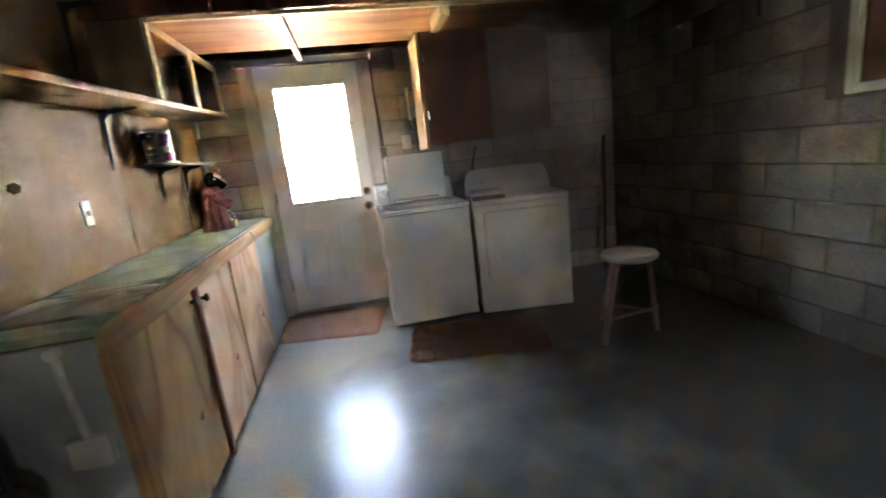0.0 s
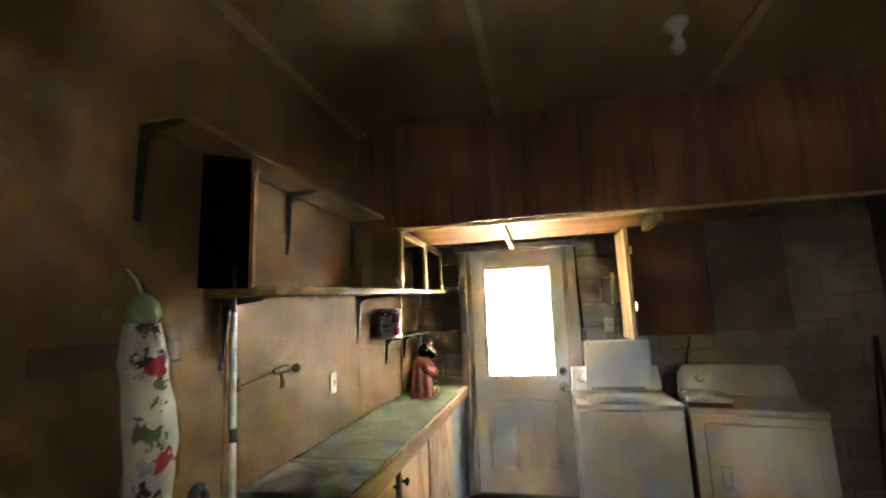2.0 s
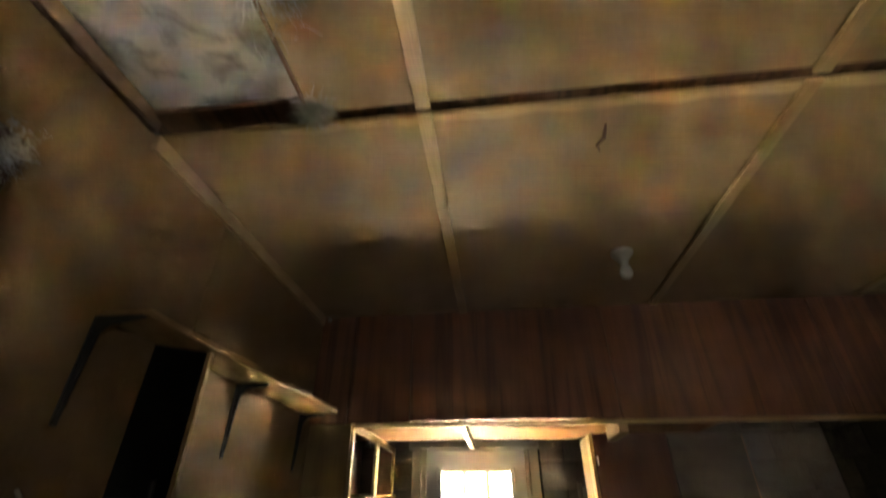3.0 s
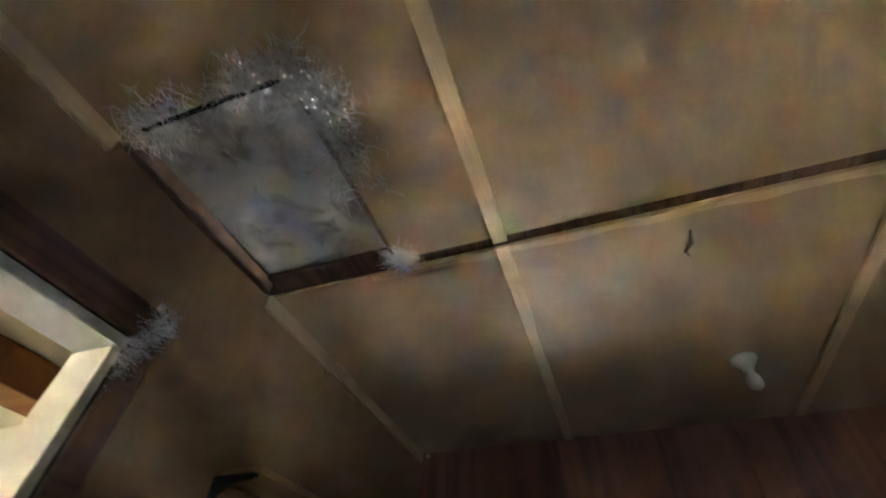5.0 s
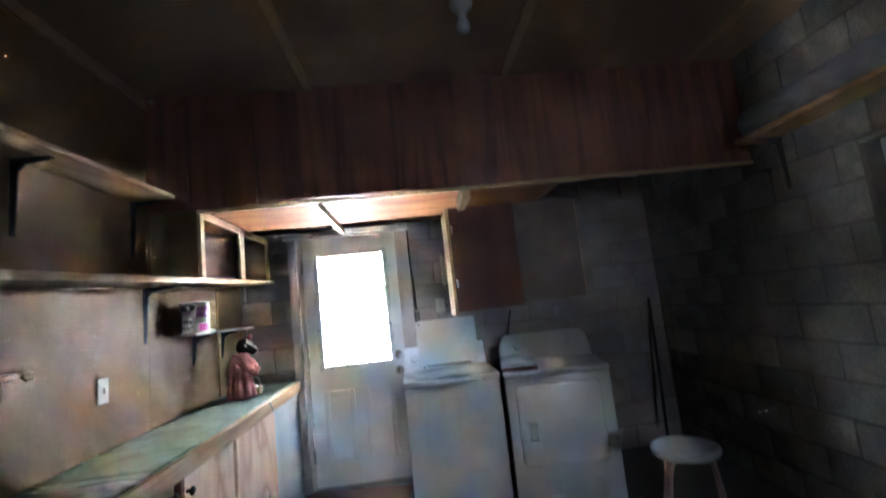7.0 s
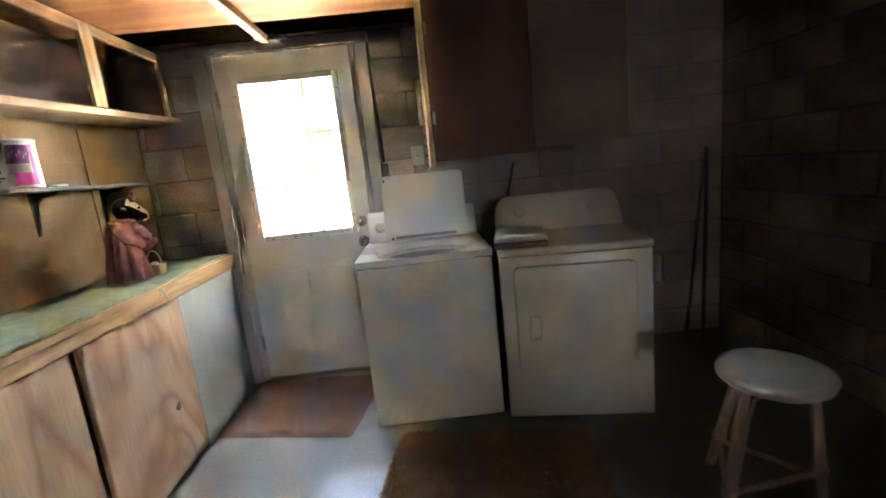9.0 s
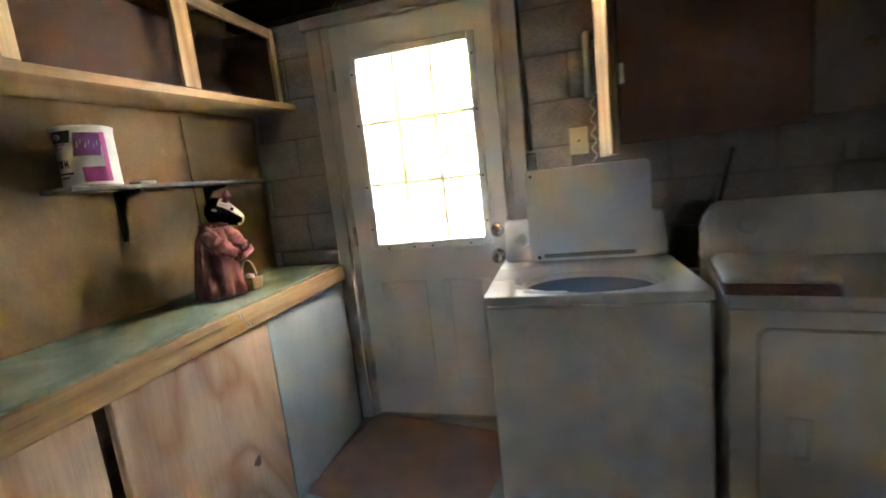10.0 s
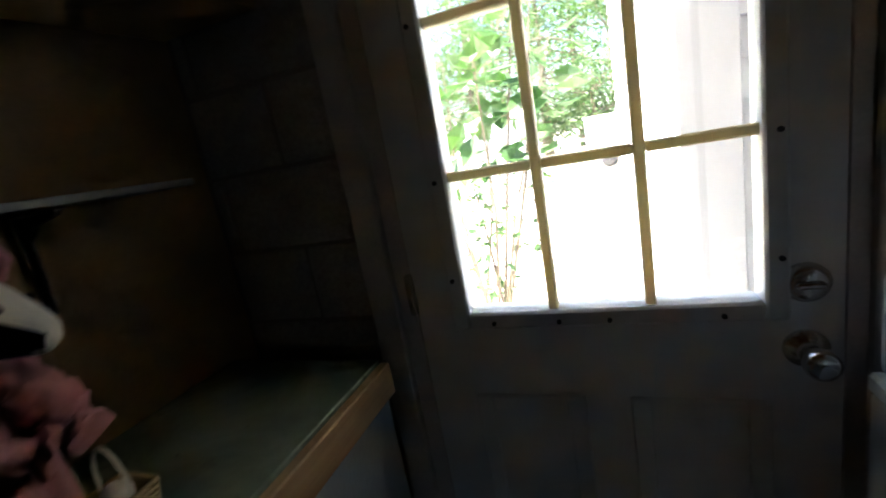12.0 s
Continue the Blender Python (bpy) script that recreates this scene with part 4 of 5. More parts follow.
def animal_doll():
    """A standing cow doll: gown, puffed sleeves, ruffled collar, head, ears and hem, one mesh."""
    at = Vector((-0.292, 3.712, 0.923))
    bm = bmesh.new()

    def paint_new(before, index):
        for f in set(bm.faces) - before:
            f.material_index = index

    def folds(a, k):
        deep = 0.15 * (1 - k / 10)
        return 1 + deep * math.sin(8 * a + 0.9 * math.sin(2 * a) + 0.22 * k) + 0.5 * deep * math.sin(13 * a - 0.3 * k) + 0.05 * math.sin(3 * a + 0.5 * k)
    lathe([(0.078, 0.006), (0.088, 0.004), (0.086, 0.03), (0.082, 0.07), (0.078, 0.11), (0.073, 0.15), (0.068, 0.19), (0.062, 0.225), (0.054, 0.255), (0.043, 0.28), (0.030, 0.295)], 72, at + Vector((0.008, 0.0, 0)), bm, (1.0, 0.95), folds)
    # sleeves: shoulder, puffed elbow, gathered cuff
    for sd, reach in ((-1, 0.0), (1, 0.012)):
        pts = [at + Vector(p) for p in ((0.020, 0.040 * sd, 0.272), (0.048, 0.058 * sd, 0.245), (0.070, 0.054 * sd + 0.012, 0.212), (0.086, 0.036 * sd + 0.034, 0.182), (0.098 + reach, 0.020 * sd + 0.056, 0.166))]
        before = set(bm.verts)
        fine, width = [], []
        for k in range(21):
            u = k / 20 * 4
            i = min(3, int(u))
            fine.append(pts[i].lerp(pts[i + 1], u - i))
            width.append((0.022 + 0.012 * math.sin(PI * min(1, k / 16)) + (0.010 if k > 18 else 0)) * (1 + 0.10 * math.sin(2.1 * k + sd)))
        tube(fine, width, 26, bm)
        for v in set(bm.verts) - before:
            n = noise.noise(v.co * 38) + 0.7 * noise.noise(v.co * 85)
            v.co += (v.co - (at + Vector((0.05, 0.02 * sd, 0.22)))).normalized() * 0.009 * n
    # ruffled collar
    lathe([(0.030, 0.284), (0.052, 0.288), (0.056, 0.296), (0.036, 0.306)], 64, at + Vector((0.016, 0.012, 0)), bm, (1.0, 0.95), lambda a, k: 1 + (0.12 if k in (1, 2) else 0.02) * math.sin(17 * a + k))
    # petticoat hem
    before = set(bm.faces)
    lathe([(0.070, 0.0005), (0.082, 0.001), (0.079, 0.012)], 72, at + Vector((0.010, 0.002, 0)), bm, (1.0, 0.95), lambda a, k: folds(a, 0))
    paint_new(before, 2)
    hc = at + Vector((0.036, 0.036, 0.345))
    ahead = Vector((0.76, 0.50, -0.36)).normalized()
    aside = ahead.cross(Vector((0, 0, 1))).normalized()
    above = aside.cross(ahead)
    rings = []
    for d, rad, lift in ((-0.056, 0.012, 0.004), (-0.050, 0.032, 0.003), (-0.034, 0.049, 0.002), (-0.010, 0.056, 0.0), (0.014, 0.053, 0.0), (0.036, 0.045, -0.002), (0.058, 0.036, -0.005), (0.078, 0.028, -0.008), (0.090, 0.020, -0.010), (0.096, 0.008, -0.011)):
        rings.append([bm.verts.new(hc + ahead * d + above * lift + (aside * math.sin(a) * 0.86 + above * math.cos(a)) * rad) for a in [2 * PI * (k + 0.5) / 36 for k in range(36)]])
    for i, (p, q) in enumerate(zip(rings, rings[1:])):
        for k in range(36):
            f = bm.faces.new((p[k], p[(k + 1) % 36], q[(k + 1) % 36], q[k]))
            off = abs((k + 1 + 18) % 36 - 18)
            f.material_index = 2 if (i >= 3 and off <= 6) or (i >= 7 and off > 12) or i >= 8 else 1
    bm.faces.new(rings[0]).material_index = 1
    bm.faces.new(rings[-1]).material_index = 2
    before = set(bm.faces)
    for sd in (-1, 1):
        ball(hc + ahead * 0.046 + aside * 0.030 * sd + above * 0.026, 0.0065, (1, 1, 1), None, 10, bm)
    paint_new(before, 1)
    # pink horns on the crown, drooping dark ears with pale linings at the sides
    before = set(bm.faces)
    for sd in (-1, 1):
        root = hc + ahead * 0.012 + aside * 0.020 * sd + above * 0.046
        tube([root, root + above * 0.026 + aside * 0.004 * sd, root + above * 0.048 - ahead * 0.006], [0.013, 0.016, 0.004], 12, bm)
    paint_new(before, 0)
    for sd in (-1, 1):
        root = hc - ahead * 0.012 + aside * 0.046 * sd + above * 0.012
        turn = Matrix((aside * sd, ahead, above)).transposed().to_4x4()
        before = set(bm.faces)
        ball(root + aside * 0.012 * sd - above * 0.008, 0.022, (0.45, 1.15, 0.75), turn, 14, bm)
        paint_new(before, 1)
        before = set(bm.faces)
        ball(root + aside * 0.018 * sd - above * 0.007, 0.013, (0.35, 1.05, 0.55), turn, 12, bm)
        paint_new(before, 2)
    ob = solid("animal_doll", bm, M["pink_cloth"], "standing cow doll in a dusty pink dress", "doll", smooth=60)
    for mt in ("black_cloth", "white_cloth"):
        ob.data.materials.append(M[mt])
    bk = thing("basket", (-0.215, 3.805, 0.923), "small woven straw basket with a handle in the doll's arms", "basket")
    bc = Vector((-0.215, 3.805, 0.924))
    part("base", box(bc.x - 0.030, bc.x + 0.030, bc.y - 0.024, bc.y + 0.024, bc.z, bc.z + 0.006, 0.001), M["straw"], bk)
    for k in range(6):
        z, g = bc.z + 0.009 * k, 0.0012 * k
        outer, inner = rounded(0.072 + 2 * g, 0.060 + 2 * g, 0.006, 3, bc.x, bc.y), rounded(0.062 + 2 * g, 0.050 + 2 * g, 0.004, 3, bc.x, bc.y)
        bm = bmesh.new()
        loops = [[bm.verts.new((x, y, z + h)) for x, y in line] for line, h in ((outer, 0.0), (outer, 0.0085), (inner, 0.0085), (inner, 0.0))]
        n = len(outer)
        for u, w in zip(loops, loops[1:] + loops[:1]):
            for i in range(n):
                bm.faces.new((u[i], u[(i + 1) % n], w[(i + 1) % n], w[i]))
        part("weave", bm, M["straw"], bk)
    part("handle", tube([bc + Vector((0.036 * math.cos(a), 0, 0.05 + 0.075 * math.sin(a))) for a in [PI * k / 10 for k in range(11)]], 0.003, 6), M["ivory"], bk)
    part("filling", ball(bc + Vector((0.0, 0, 0.05)), 0.022, (1, 0.9, 0.8)), M["ivory"], bk, "pale filling")


M["black_cloth"] = paint("black_cloth", (0.018, 0.016, 0.016), None, 0.9, 10, 200, 0.3, 0.3, spec=0.15)
M["white_cloth"] = paint("white_cloth", (0.66, 0.62, 0.50), None, 0.9, 10, 200, 0.4, 0.3, spec=0.15)
animal_doll()


# ---- laundry machines ----
def washer():
    w = thing("washing_machine", (0.838, 3.60, 0.0), "white top-loading washing machine with its lid open", "washing machine")
    x0, x1, y0, y1 = 0.838, 1.510, 3.60, 4.28
    cx, cy = 1.180, 3.868
    part("front_panel", box(x0 + 0.004, x1 - 0.004, y0 + 0.004, y0 + 0.03, 0.025, 0.868, 0.006), M["white_enamel"], w)
    part("side_panel", box(x0 + 0.004, x0 + 0.03, y0 + 0.031, y1, 0.025, 0.868, 0.006), M["white_enamel"], w)
    part("side_panel", box(x1 - 0.03, x1 - 0.004, y0 + 0.031, y1, 0.025, 0.868, 0.006), M["white_enamel"], w)
    part("back_panel", box(x0 + 0.031, x1 - 0.031, y1 - 0.02, y1, 0.025, 0.868, 0.004), M["white_enamel"], w)
    # top deck with an oval well
    bm = bmesh.new()
    outer, inner, low = [], [], []
    n = 48
    for k in range(n):
        a = 2 * PI * k / n
        c, s = math.cos(a), math.sin(a)
        r = 1 / max(abs(c) / ((x1 - x0) / 2), abs(s) / (0.265))
        outer.append(bm.verts.new(((x0 + x1) / 2 + r * c, y0 + 0.265 + r * s, 0.905)))
        inner.append(bm.verts.new((cx + 0.268 * c, cy + 0.205 * s, 0.893)))
        low.append(bm.verts.new((cx + 0.252 * c, cy + 0.192 * s, 0.85)))
    for k in range(n):
        j = (k + 1) % n
        bm.faces.new((outer[k], outer[j], inner[j], inner[k]))
        bm.faces.new((inner[k], inner[j], low[j], low[k]))
    part("top", bm, M["white_enamel"], w)
    part("rear_deck", box(x0, x1, y0 + 0.53, y1, 0.87, 0.905, 0.006), M["white_enamel"], w)
    for q in ((x0, x1, y0, y0 + 0.008), (x0, x0 + 0.008, y0 + 0.008, y0 + 0.53), (x1 - 0.008, x1, y0 + 0.008, y0 + 0.53)):
        part("rim", box(q[0], q[1], q[2], q[3], 0.872, 0.9045, 0.003), M["white_enamel"], w)
    part("tub_ring", lathe([(0.246, 0.845), (0.256, 0.868), (0.240, 0.872), (0.226, 0.85)], 48, (cx, cy, 0), squash=(1, 0.76), caps=False), M["white_plastic"], w, "pale plastic ring")
    bm = bmesh.new()
    pr = [(0.232, 0.862), (0.244, 0.80), (0.246, 0.70), (0.242, 0.60)]
    rings = [[bm.verts.new((cx + r * math.cos(2 * PI * k / 40), cy + r * 0.77 * math.sin(2 * PI * k / 40), z)) for k in range(40)] for r, z in pr]
    for u, v in zip(rings, rings[1:]):
        for k in range(40):
            bm.faces.new((u[k], v[k], v[(k + 1) % 40], u[(k + 1) % 40]))
    bm.faces.new(rings[-1])
    part("drum", bm, M["tub"], w, "blue-grey enamelled drum")
    part("console", prism([(4.13, 0.906), (4.28, 0.906), (4.28, 1.07), (4.235, 1.085), (4.205, 1.07)], "x", x0 + 0.012, x1 - 0.002, 0.012), M["white_enamel"], w)
    kn = part("dial", lathe([(0.034, 0), (0.032, 0.016), (0.022, 0.022), (0.02, 0.022)], 24), M["white_plastic"], w, local=True)
    kn.matrix_basis = Matrix.Translation(Vector((x0 + 0.09, 4.168, 0.995)) - Vector((0.838, 3.60, 0))) @ pose(0, 0, 0, 66)
    lid = part("lid", prism(rounded(0.485, 0.385, 0.022, 5, 1.203, 1.103), "y", 4.105, 4.128, 0.005), M["white_enamel"], w)
    part("hinge_strip", box(1.02, 1.38, 4.096, 4.106, 0.925, 0.94, 0.002), M["gasket"], lid, "rusty strip along the lid hinge")
    part("bumper", cyl((0.985, 4.098, 1.27), (0.985, 4.106, 1.27), 0.006, seg=10), M["dark_plastic"], lid)
    part("bumper", cyl((1.00, 4.098, 0.928), (1.00, 4.106, 0.928), 0.007, seg=10), M["dark_plastic"], lid)
    part("softener_cup", box(x0 + 0.17, x0 + 0.27, 3.700, 3.735, 0.852, 0.884, 0.01), M["white_plastic"], w)
    for x in (x0 + 0.06, x1 - 0.06):
        for y in (y0 + 0.07, y1 - 0.07):
            part("foot", cyl((x, y, 0), (x, y, 0.03), 0.02, seg=12), M["dark_plastic"], w)


washer()


def dryer():
    d = thing("clothes_dryer", (1.528, 3.545, 0.0), "almond-white front-loading clothes dryer with an oval console", "dryer", turn=-9.5)
    W, D = 0.705, 0.70
    part("cabinet", box(0, W, 0.004, D, 0.025, 0.862, 0.010), M["almond_enamel"], d, local=True)
    part("top", box(-0.004, W + 0.004, -0.004, D, 0.864, 0.905, 0.012), M["almond_enamel"], d, local=True)
    bm = prism(rounded(0.56, 0.52, 0.03, 5, W / 2 - 0.005, 0.55), "y", -0.012, 0.006, 0.004)
    dr = part("door", bm, M["almond_enamel"], d, local=True)
    part("door_groove", prism(rounded(0.568, 0.528, 0.033, 5, W / 2 - 0.005, 0.55), "y", 0.0005, 0.0045), M["gasket"], d, "dark groove round the door", local=True)
    hd = bmesh.new()
    for q in cut([(0.125, 0.185, 0.44, 0.57)], (0.137, 0.173, 0.455, 0.555)):
        box(q[0], q[1], -0.026, -0.011, q[2], q[3], 0.004, hd)
    part("handle", hd, M["almond_enamel"], dr, "moulded pull", local=True)
    prof = [(0.50, 0.906), (0.64, 0.906), (0.64, 1.10), (0.60, 1.115), (0.565, 1.09)]
    bm = bmesh.new()
    cols = []
    for k in range(33):
        u = k / 32
        x = W / 2 + (W / 2 + 0.006) * math.sin((u - 0.5) * PI)
        side = max(0.0, (abs(x - W / 2) - (W / 2 - 0.060)) / 0.066)
        e = 1 - 0.62 * (1 - math.sqrt(max(0.0, 1 - min(1.0, side) ** 2))) + 0.03 * math.cos((u - 0.5) * PI)
        cols.append([bm.verts.new((x, y, 0.906 + (z - 0.906) * e * 0.93)) for y, z in prof])
    for a, b2 in zip(cols, cols[1:]):
        for i in range(5):
            bm.faces.new((a[i], b2[i], b2[(i + 1) % 5], a[(i + 1) % 5]))
    bm.faces.new(cols[0])
    bm.faces.new(cols[-1][::-1])
    bmesh.ops.recalc_face_normals(bm, faces=bm.faces)
    cs = part("console", bm, M["almond_enamel"], d, local=True)
    for x, r in ((0.14, 0.030), (0.55, 0.022)):
        k = part("dial", lathe([(r, 0), (r * 0.95, 0.018), (r * 0.7, 0.024), (r * 0.6, 0.024)], 24), M["white_plastic"], cs, local=True)
        k.matrix_basis = pose(x, 0.536, 1.01, 70)
    for x in (0.05, W - 0.05):
        for y in (0.06, D - 0.06):
            part("foot", cyl((x, y, 0), (x, y, 0.03), 0.02, seg=12), M["dark_plastic"], d, local=True)
    f = thing("folded_towel", (1.515, 3.545, 0.906), "folded white cloth with a brown bound edge on the dryer", "cloth", turn=-11)
    for name, mt, z0, th, y0 in (("layer", "mat_red", 0.0, 0.032, -0.006), ("fold", "stool_white", 0.029, 0.030, 0.008)):
        bm = bmesh.new()
        n1, n2 = 16, 16
        top = [[bm.verts.new((0.25 * i / n1, y0 + 0.30 * j / n2, z0 + th * (1 - (abs(2 * i / n1 - 1) ** 14 + abs(2 * j / n2 - 1) ** 14) * 0.40) + 0.006 * noise.noise(Vector((i * 0.33, j * 0.27, th * 90))))) for j in range(n2 + 1)] for i in range(n1 + 1)]
        low = [[bm.verts.new((v.co.x, v.co.y, z0 + 0.001)) for v in row] for row in top]
        for i in range(n1):
            for j in range(n2):
                bm.faces.new((top[i][j], top[i + 1][j], top[i + 1][j + 1], top[i][j + 1]))
                bm.faces.new((low[i][j], low[i][j + 1], low[i + 1][j + 1], low[i + 1][j]))
        rim = [(i, 0) for i in range(n1)] + [(n1, j) for j in range(n2)] + [(n1 - i, n2) for i in range(n1)] + [(0, n2 - j) for j in range(n2)]
        for (i, j), (k, l) in zip(rim, rim[1:] + rim[:1]):
            bm.faces.new((low[i][j], low[k][l], top[k][l], top[i][j]))
        part(name, bm, M[mt], f, "brown pile edge" if name == "layer" else "white folded cloth", local=True)


dryer()


# ---- floor mats and stool ----
def mat_thing(name, at, w, d, turn, material, label, corner, pile=0):
    """A limp mat with rounded corners and a slightly wavy edge; pile: number of tufts."""
    t = thing(name, at, label, "mat", turn=turn)
    rnd = random.Random(len(label))

    def spot(u, v):
        x, y = u * w / 2, v * d / 2
        ex, ey = abs(x) - (w / 2 - corner), abs(y) - (d / 2 - corner)
        if ex > 0 and ey > 0:
            k = min(1.0, max(ex, ey) / math.hypot(ex, ey))
            x, y = math.copysign(w / 2 - corner + ex * k, x), math.copysign(d / 2 - corner + ey * k, y)
        g = 0.006 * noise.noise(Vector((x * 9, y * 9, w)))
        return x + g, y + g
    bm = bmesh.new()
    n1, n2 = 44, 30
    grid = []
    for i in range(n1 + 1):
        grid.append([])
        for j in range(n2 + 1):
            x, y = spot(2 * i / n1 - 1, 2 * j / n2 - 1)
            edge = min(i, n1 - i, j, n2 - j)
            grid[-1].append(bm.verts.new((x, y, 0.001 if edge == 0 else (0.007 if edge == 1 else 0.011) + 0.005 * noise.noise(Vector((x * 5, y * 5, w))))))
    for i in range(n1):
        for j in range(n2):
            bm.faces.new((grid[i][j], grid[i + 1][j], grid[i + 1][j + 1], grid[i][j + 1]))
    part("base", bm, material, t, local=True)
    if pile:
        bm = bmesh.new()
        for _ in range(pile):
            u, v = rnd.uniform(-1, 1), rnd.uniform(-1, 1)
            if rnd.random() < 0.12:
                u, v = (math.copysign(1, u), v) if rnd.random() < 0.4 else (u, math.copysign(1, v))
            x, y = spot(u, v)
            a, ln = rnd.uniform(0, 2 * PI), rnd.uniform(0.008, 0.020)
            dx, dy = math.cos(a), math.sin(a)
            p = Vector((x, y, 0.008))
            side = Vector((-dy, dx, 0)) * 0.0028
            tip = p + Vector((dx * ln * 0.8, dy * ln * 0.8, ln * 0.75 if max(abs(u), abs(v)) < 0.99 else -0.002))
            bm.faces.new([bm.verts.new(q) for q in (p - side, p + side, tip + side * 0.5, tip - side * 0.5)])
        tagged(part("shag", bm, material, t, local=True, smooth=None), "matted rust-brown pile", kind="stuff")
    return t


mat_thing("door_mat", (0.345, 4.00, 0.0), 0.86, 0.68, -11, M["mat_red"], "flat red-brown door mat before the door", 0.03)
mat_thing("bath_mat", (1.375, 3.195, 0.0), 0.93, 0.58, -10, M["mat_rust"], "rust-coloured shaggy mat before the washing machine", 0.07, 9000)


def stool():
    cx, cy, z = 2.30, 2.82, 0.515
    s = thing("stool", (cx, cy, 0.0), "round rattan-legged stool with a white painted seat", "stool")
    part("seat", lathe([(0.09, -0.010), (0.150, -0.006), (0.165, 0.004), (0.168, 0.020), (0.162, 0.034), (0.140, 0.040), (0.02, 0.037)], 44, (cx, cy, z), wave=lambda a, k: 1 + 0.012 * math.sin(3 * a + k)), M["stool_white"], s)
    legs = []
    for fx, fy in ((2.075, 2.745), (2.475, 2.795), (2.27, 3.09)):
        out = Vector((fx - cx, fy - cy, 0)).normalized()
        top, bot = Vector((cx, cy, z - 0.004)) + out * 0.125, Vector((fx, fy, 0))
        legs.append((top, bot))
        knee = top.lerp(bot, 0.3)
        lg = part("leg", tube([top, knee, top.lerp(bot, 0.62), bot], [0.013, 0.016, 0.019, 0.017], 12), M["stool_wood"], s)
        across = out.cross(Vector((0, 0, 1)))
        for sd in (-1, 1):
            part("cane", tube([top + across * 0.050 * sd - out * 0.02, top + across * 0.024 * sd - Vector((0, 0, 0.028)), knee.lerp(top, 0.35) + across * 0.017 * sd, knee + across * 0.019 * sd, top.lerp(bot, 0.66) + across * 0.018 * sd], [0.005, 0.0065, 0.007, 0.007, 0.006], 8), M["stool_wood"], lg, "bent cane strip")
        part("binding", cyl(top.lerp(bot, 0.66), top.lerp(bot, 0.70), 0.026, seg=14), M["stool_wood"], lg, "cane binding")
    for i, h in ((0, 0.70), (1, 0.74), (2, 0.72)):
        part("rung", cyl(legs[i][0].lerp(legs[i][1], h), legs[(i + 1) % 3][0].lerp(legs[(i + 1) % 3][1], h), 0.010, seg=10), M["stool_wood"], s)


stool()


# ---- left wall things ----
def wall_outlet():
    o = thing("wall_outlet", (LX, 2.68, 1.19), "ivory switch plate on the tan wall", "outlet")
    part("plate", box(LX + 0.001, LX + 0.008, 2.645, 2.715, 1.135, 1.25, 0.003), M["ivory"], o)
    part("toggle", box(LX + 0.008, LX + 0.018, 2.675, 2.685, 1.18, 1.205, 0.002), M["ivory"], o)


wall_outlet()


def faucet():
    f = thing("hose_tap", (LX, 2.15, 1.325), "old brass hose tap on a pipe along the wall", "tap")
    part("pipe", tube([(LX + 0.02, 1.90, 1.30), (LX + 0.025, 2.02, 1.315), (LX + 0.03, 2.10, 1.325)], 0.004, 8), M["brass"], f)
    part("body", tube([(LX + 0.03, 2.08, 1.325), (LX + 0.035, 2.12, 1.328), (LX + 0.035, 2.18, 1.33), (LX + 0.03, 2.20, 1.33)], [0.010, 0.017, 0.016, 0.010], 12), M["brass"], f)
    part("spout", tube([(LX + 0.035, 2.13, 1.32), (LX + 0.05, 2.12, 1.29), (LX + 0.052, 2.115, 1.255)], [0.011, 0.010, 0.009], 10), M["brass"], f)
    part("wheel", lathe([(0.010, -0.004), (0.020, -0.003), (0.020, 0.003), (0.010, 0.004)], 30, wave=lambda a, k: 1 + 0.10 * math.sin(6 * a)), M["brass"], f, "small brass hand wheel", local=True).matrix_basis = pose(0.045, 0.085, 0.0, 90, 0, 20)
    part("flange", lathe([(0.024, 0), (0.022, 0.006), (0.01, 0.01)], 20), M["brass"], f, local=True).matrix_basis = pose(0.0, -0.245, -0.025, 0, 90, 0)


faucet()


def bag_holder():
    g = thing("bag_holder", (-0.43, 1.44, 0.98), "floral cotton plastic-bag holder hanging on the wall", "bag holder")

    def folds(a, k):
        return 1 + 0.06 * math.sin(3 * a + 1.1 * k) + 0.05 * math.sin(7 * a + 0.6 * k)
    sleeve = part("sleeve", lathe([(0.030, 0.0), (0.042, 0.006), (0.050, 0.05), (0.053, 0.13), (0.052, 0.18), (0.055, 0.23), (0.053, 0.33), (0.047, 0.40), (0.051, 0.45), (0.043, 0.51), (0.036, 0.56)], 40, (-0.430, 1.452, 0.985), squash=(1.0, 1.28), wave=folds), M["floral"], g)
    for v in sleeve.data.vertices:
        v.co.y -= 0.055 * max(0.0, v.co.z - 0.28) / 0.29
    part("top_bag", lathe([(0.034, 0.0), (0.042, 0.025), (0.036, 0.055), (0.022, 0.075), (0.010, 0.085)], 20, (-0.43, 1.402, 1.542), wave=lambda a, k: 1 + 0.16 * math.sin(5 * a + 2 * k)), M["mint"], g, "crumpled mint-green bag top")
    part("loop", tube([(-0.435, 1.402, 1.620), (-0.455, 1.398, 1.665), (-0.49, 1.396, 1.70)], 0.005, 6), M["ivory"], g)


M["mint"] = paint("mint", (0.30, 0.50, 0.34), (0.22, 0.36, 0.26), 0.5, 14, 60, 0.5, 0.2)
bag_holder()
solid("hook_rail", box(LX + 0.001, LX + 0.02, 1.17, 1.60, 1.425, 1.495, 0.004), M["brown_board"], "red-brown wooden hook rail on the wall", "rail")


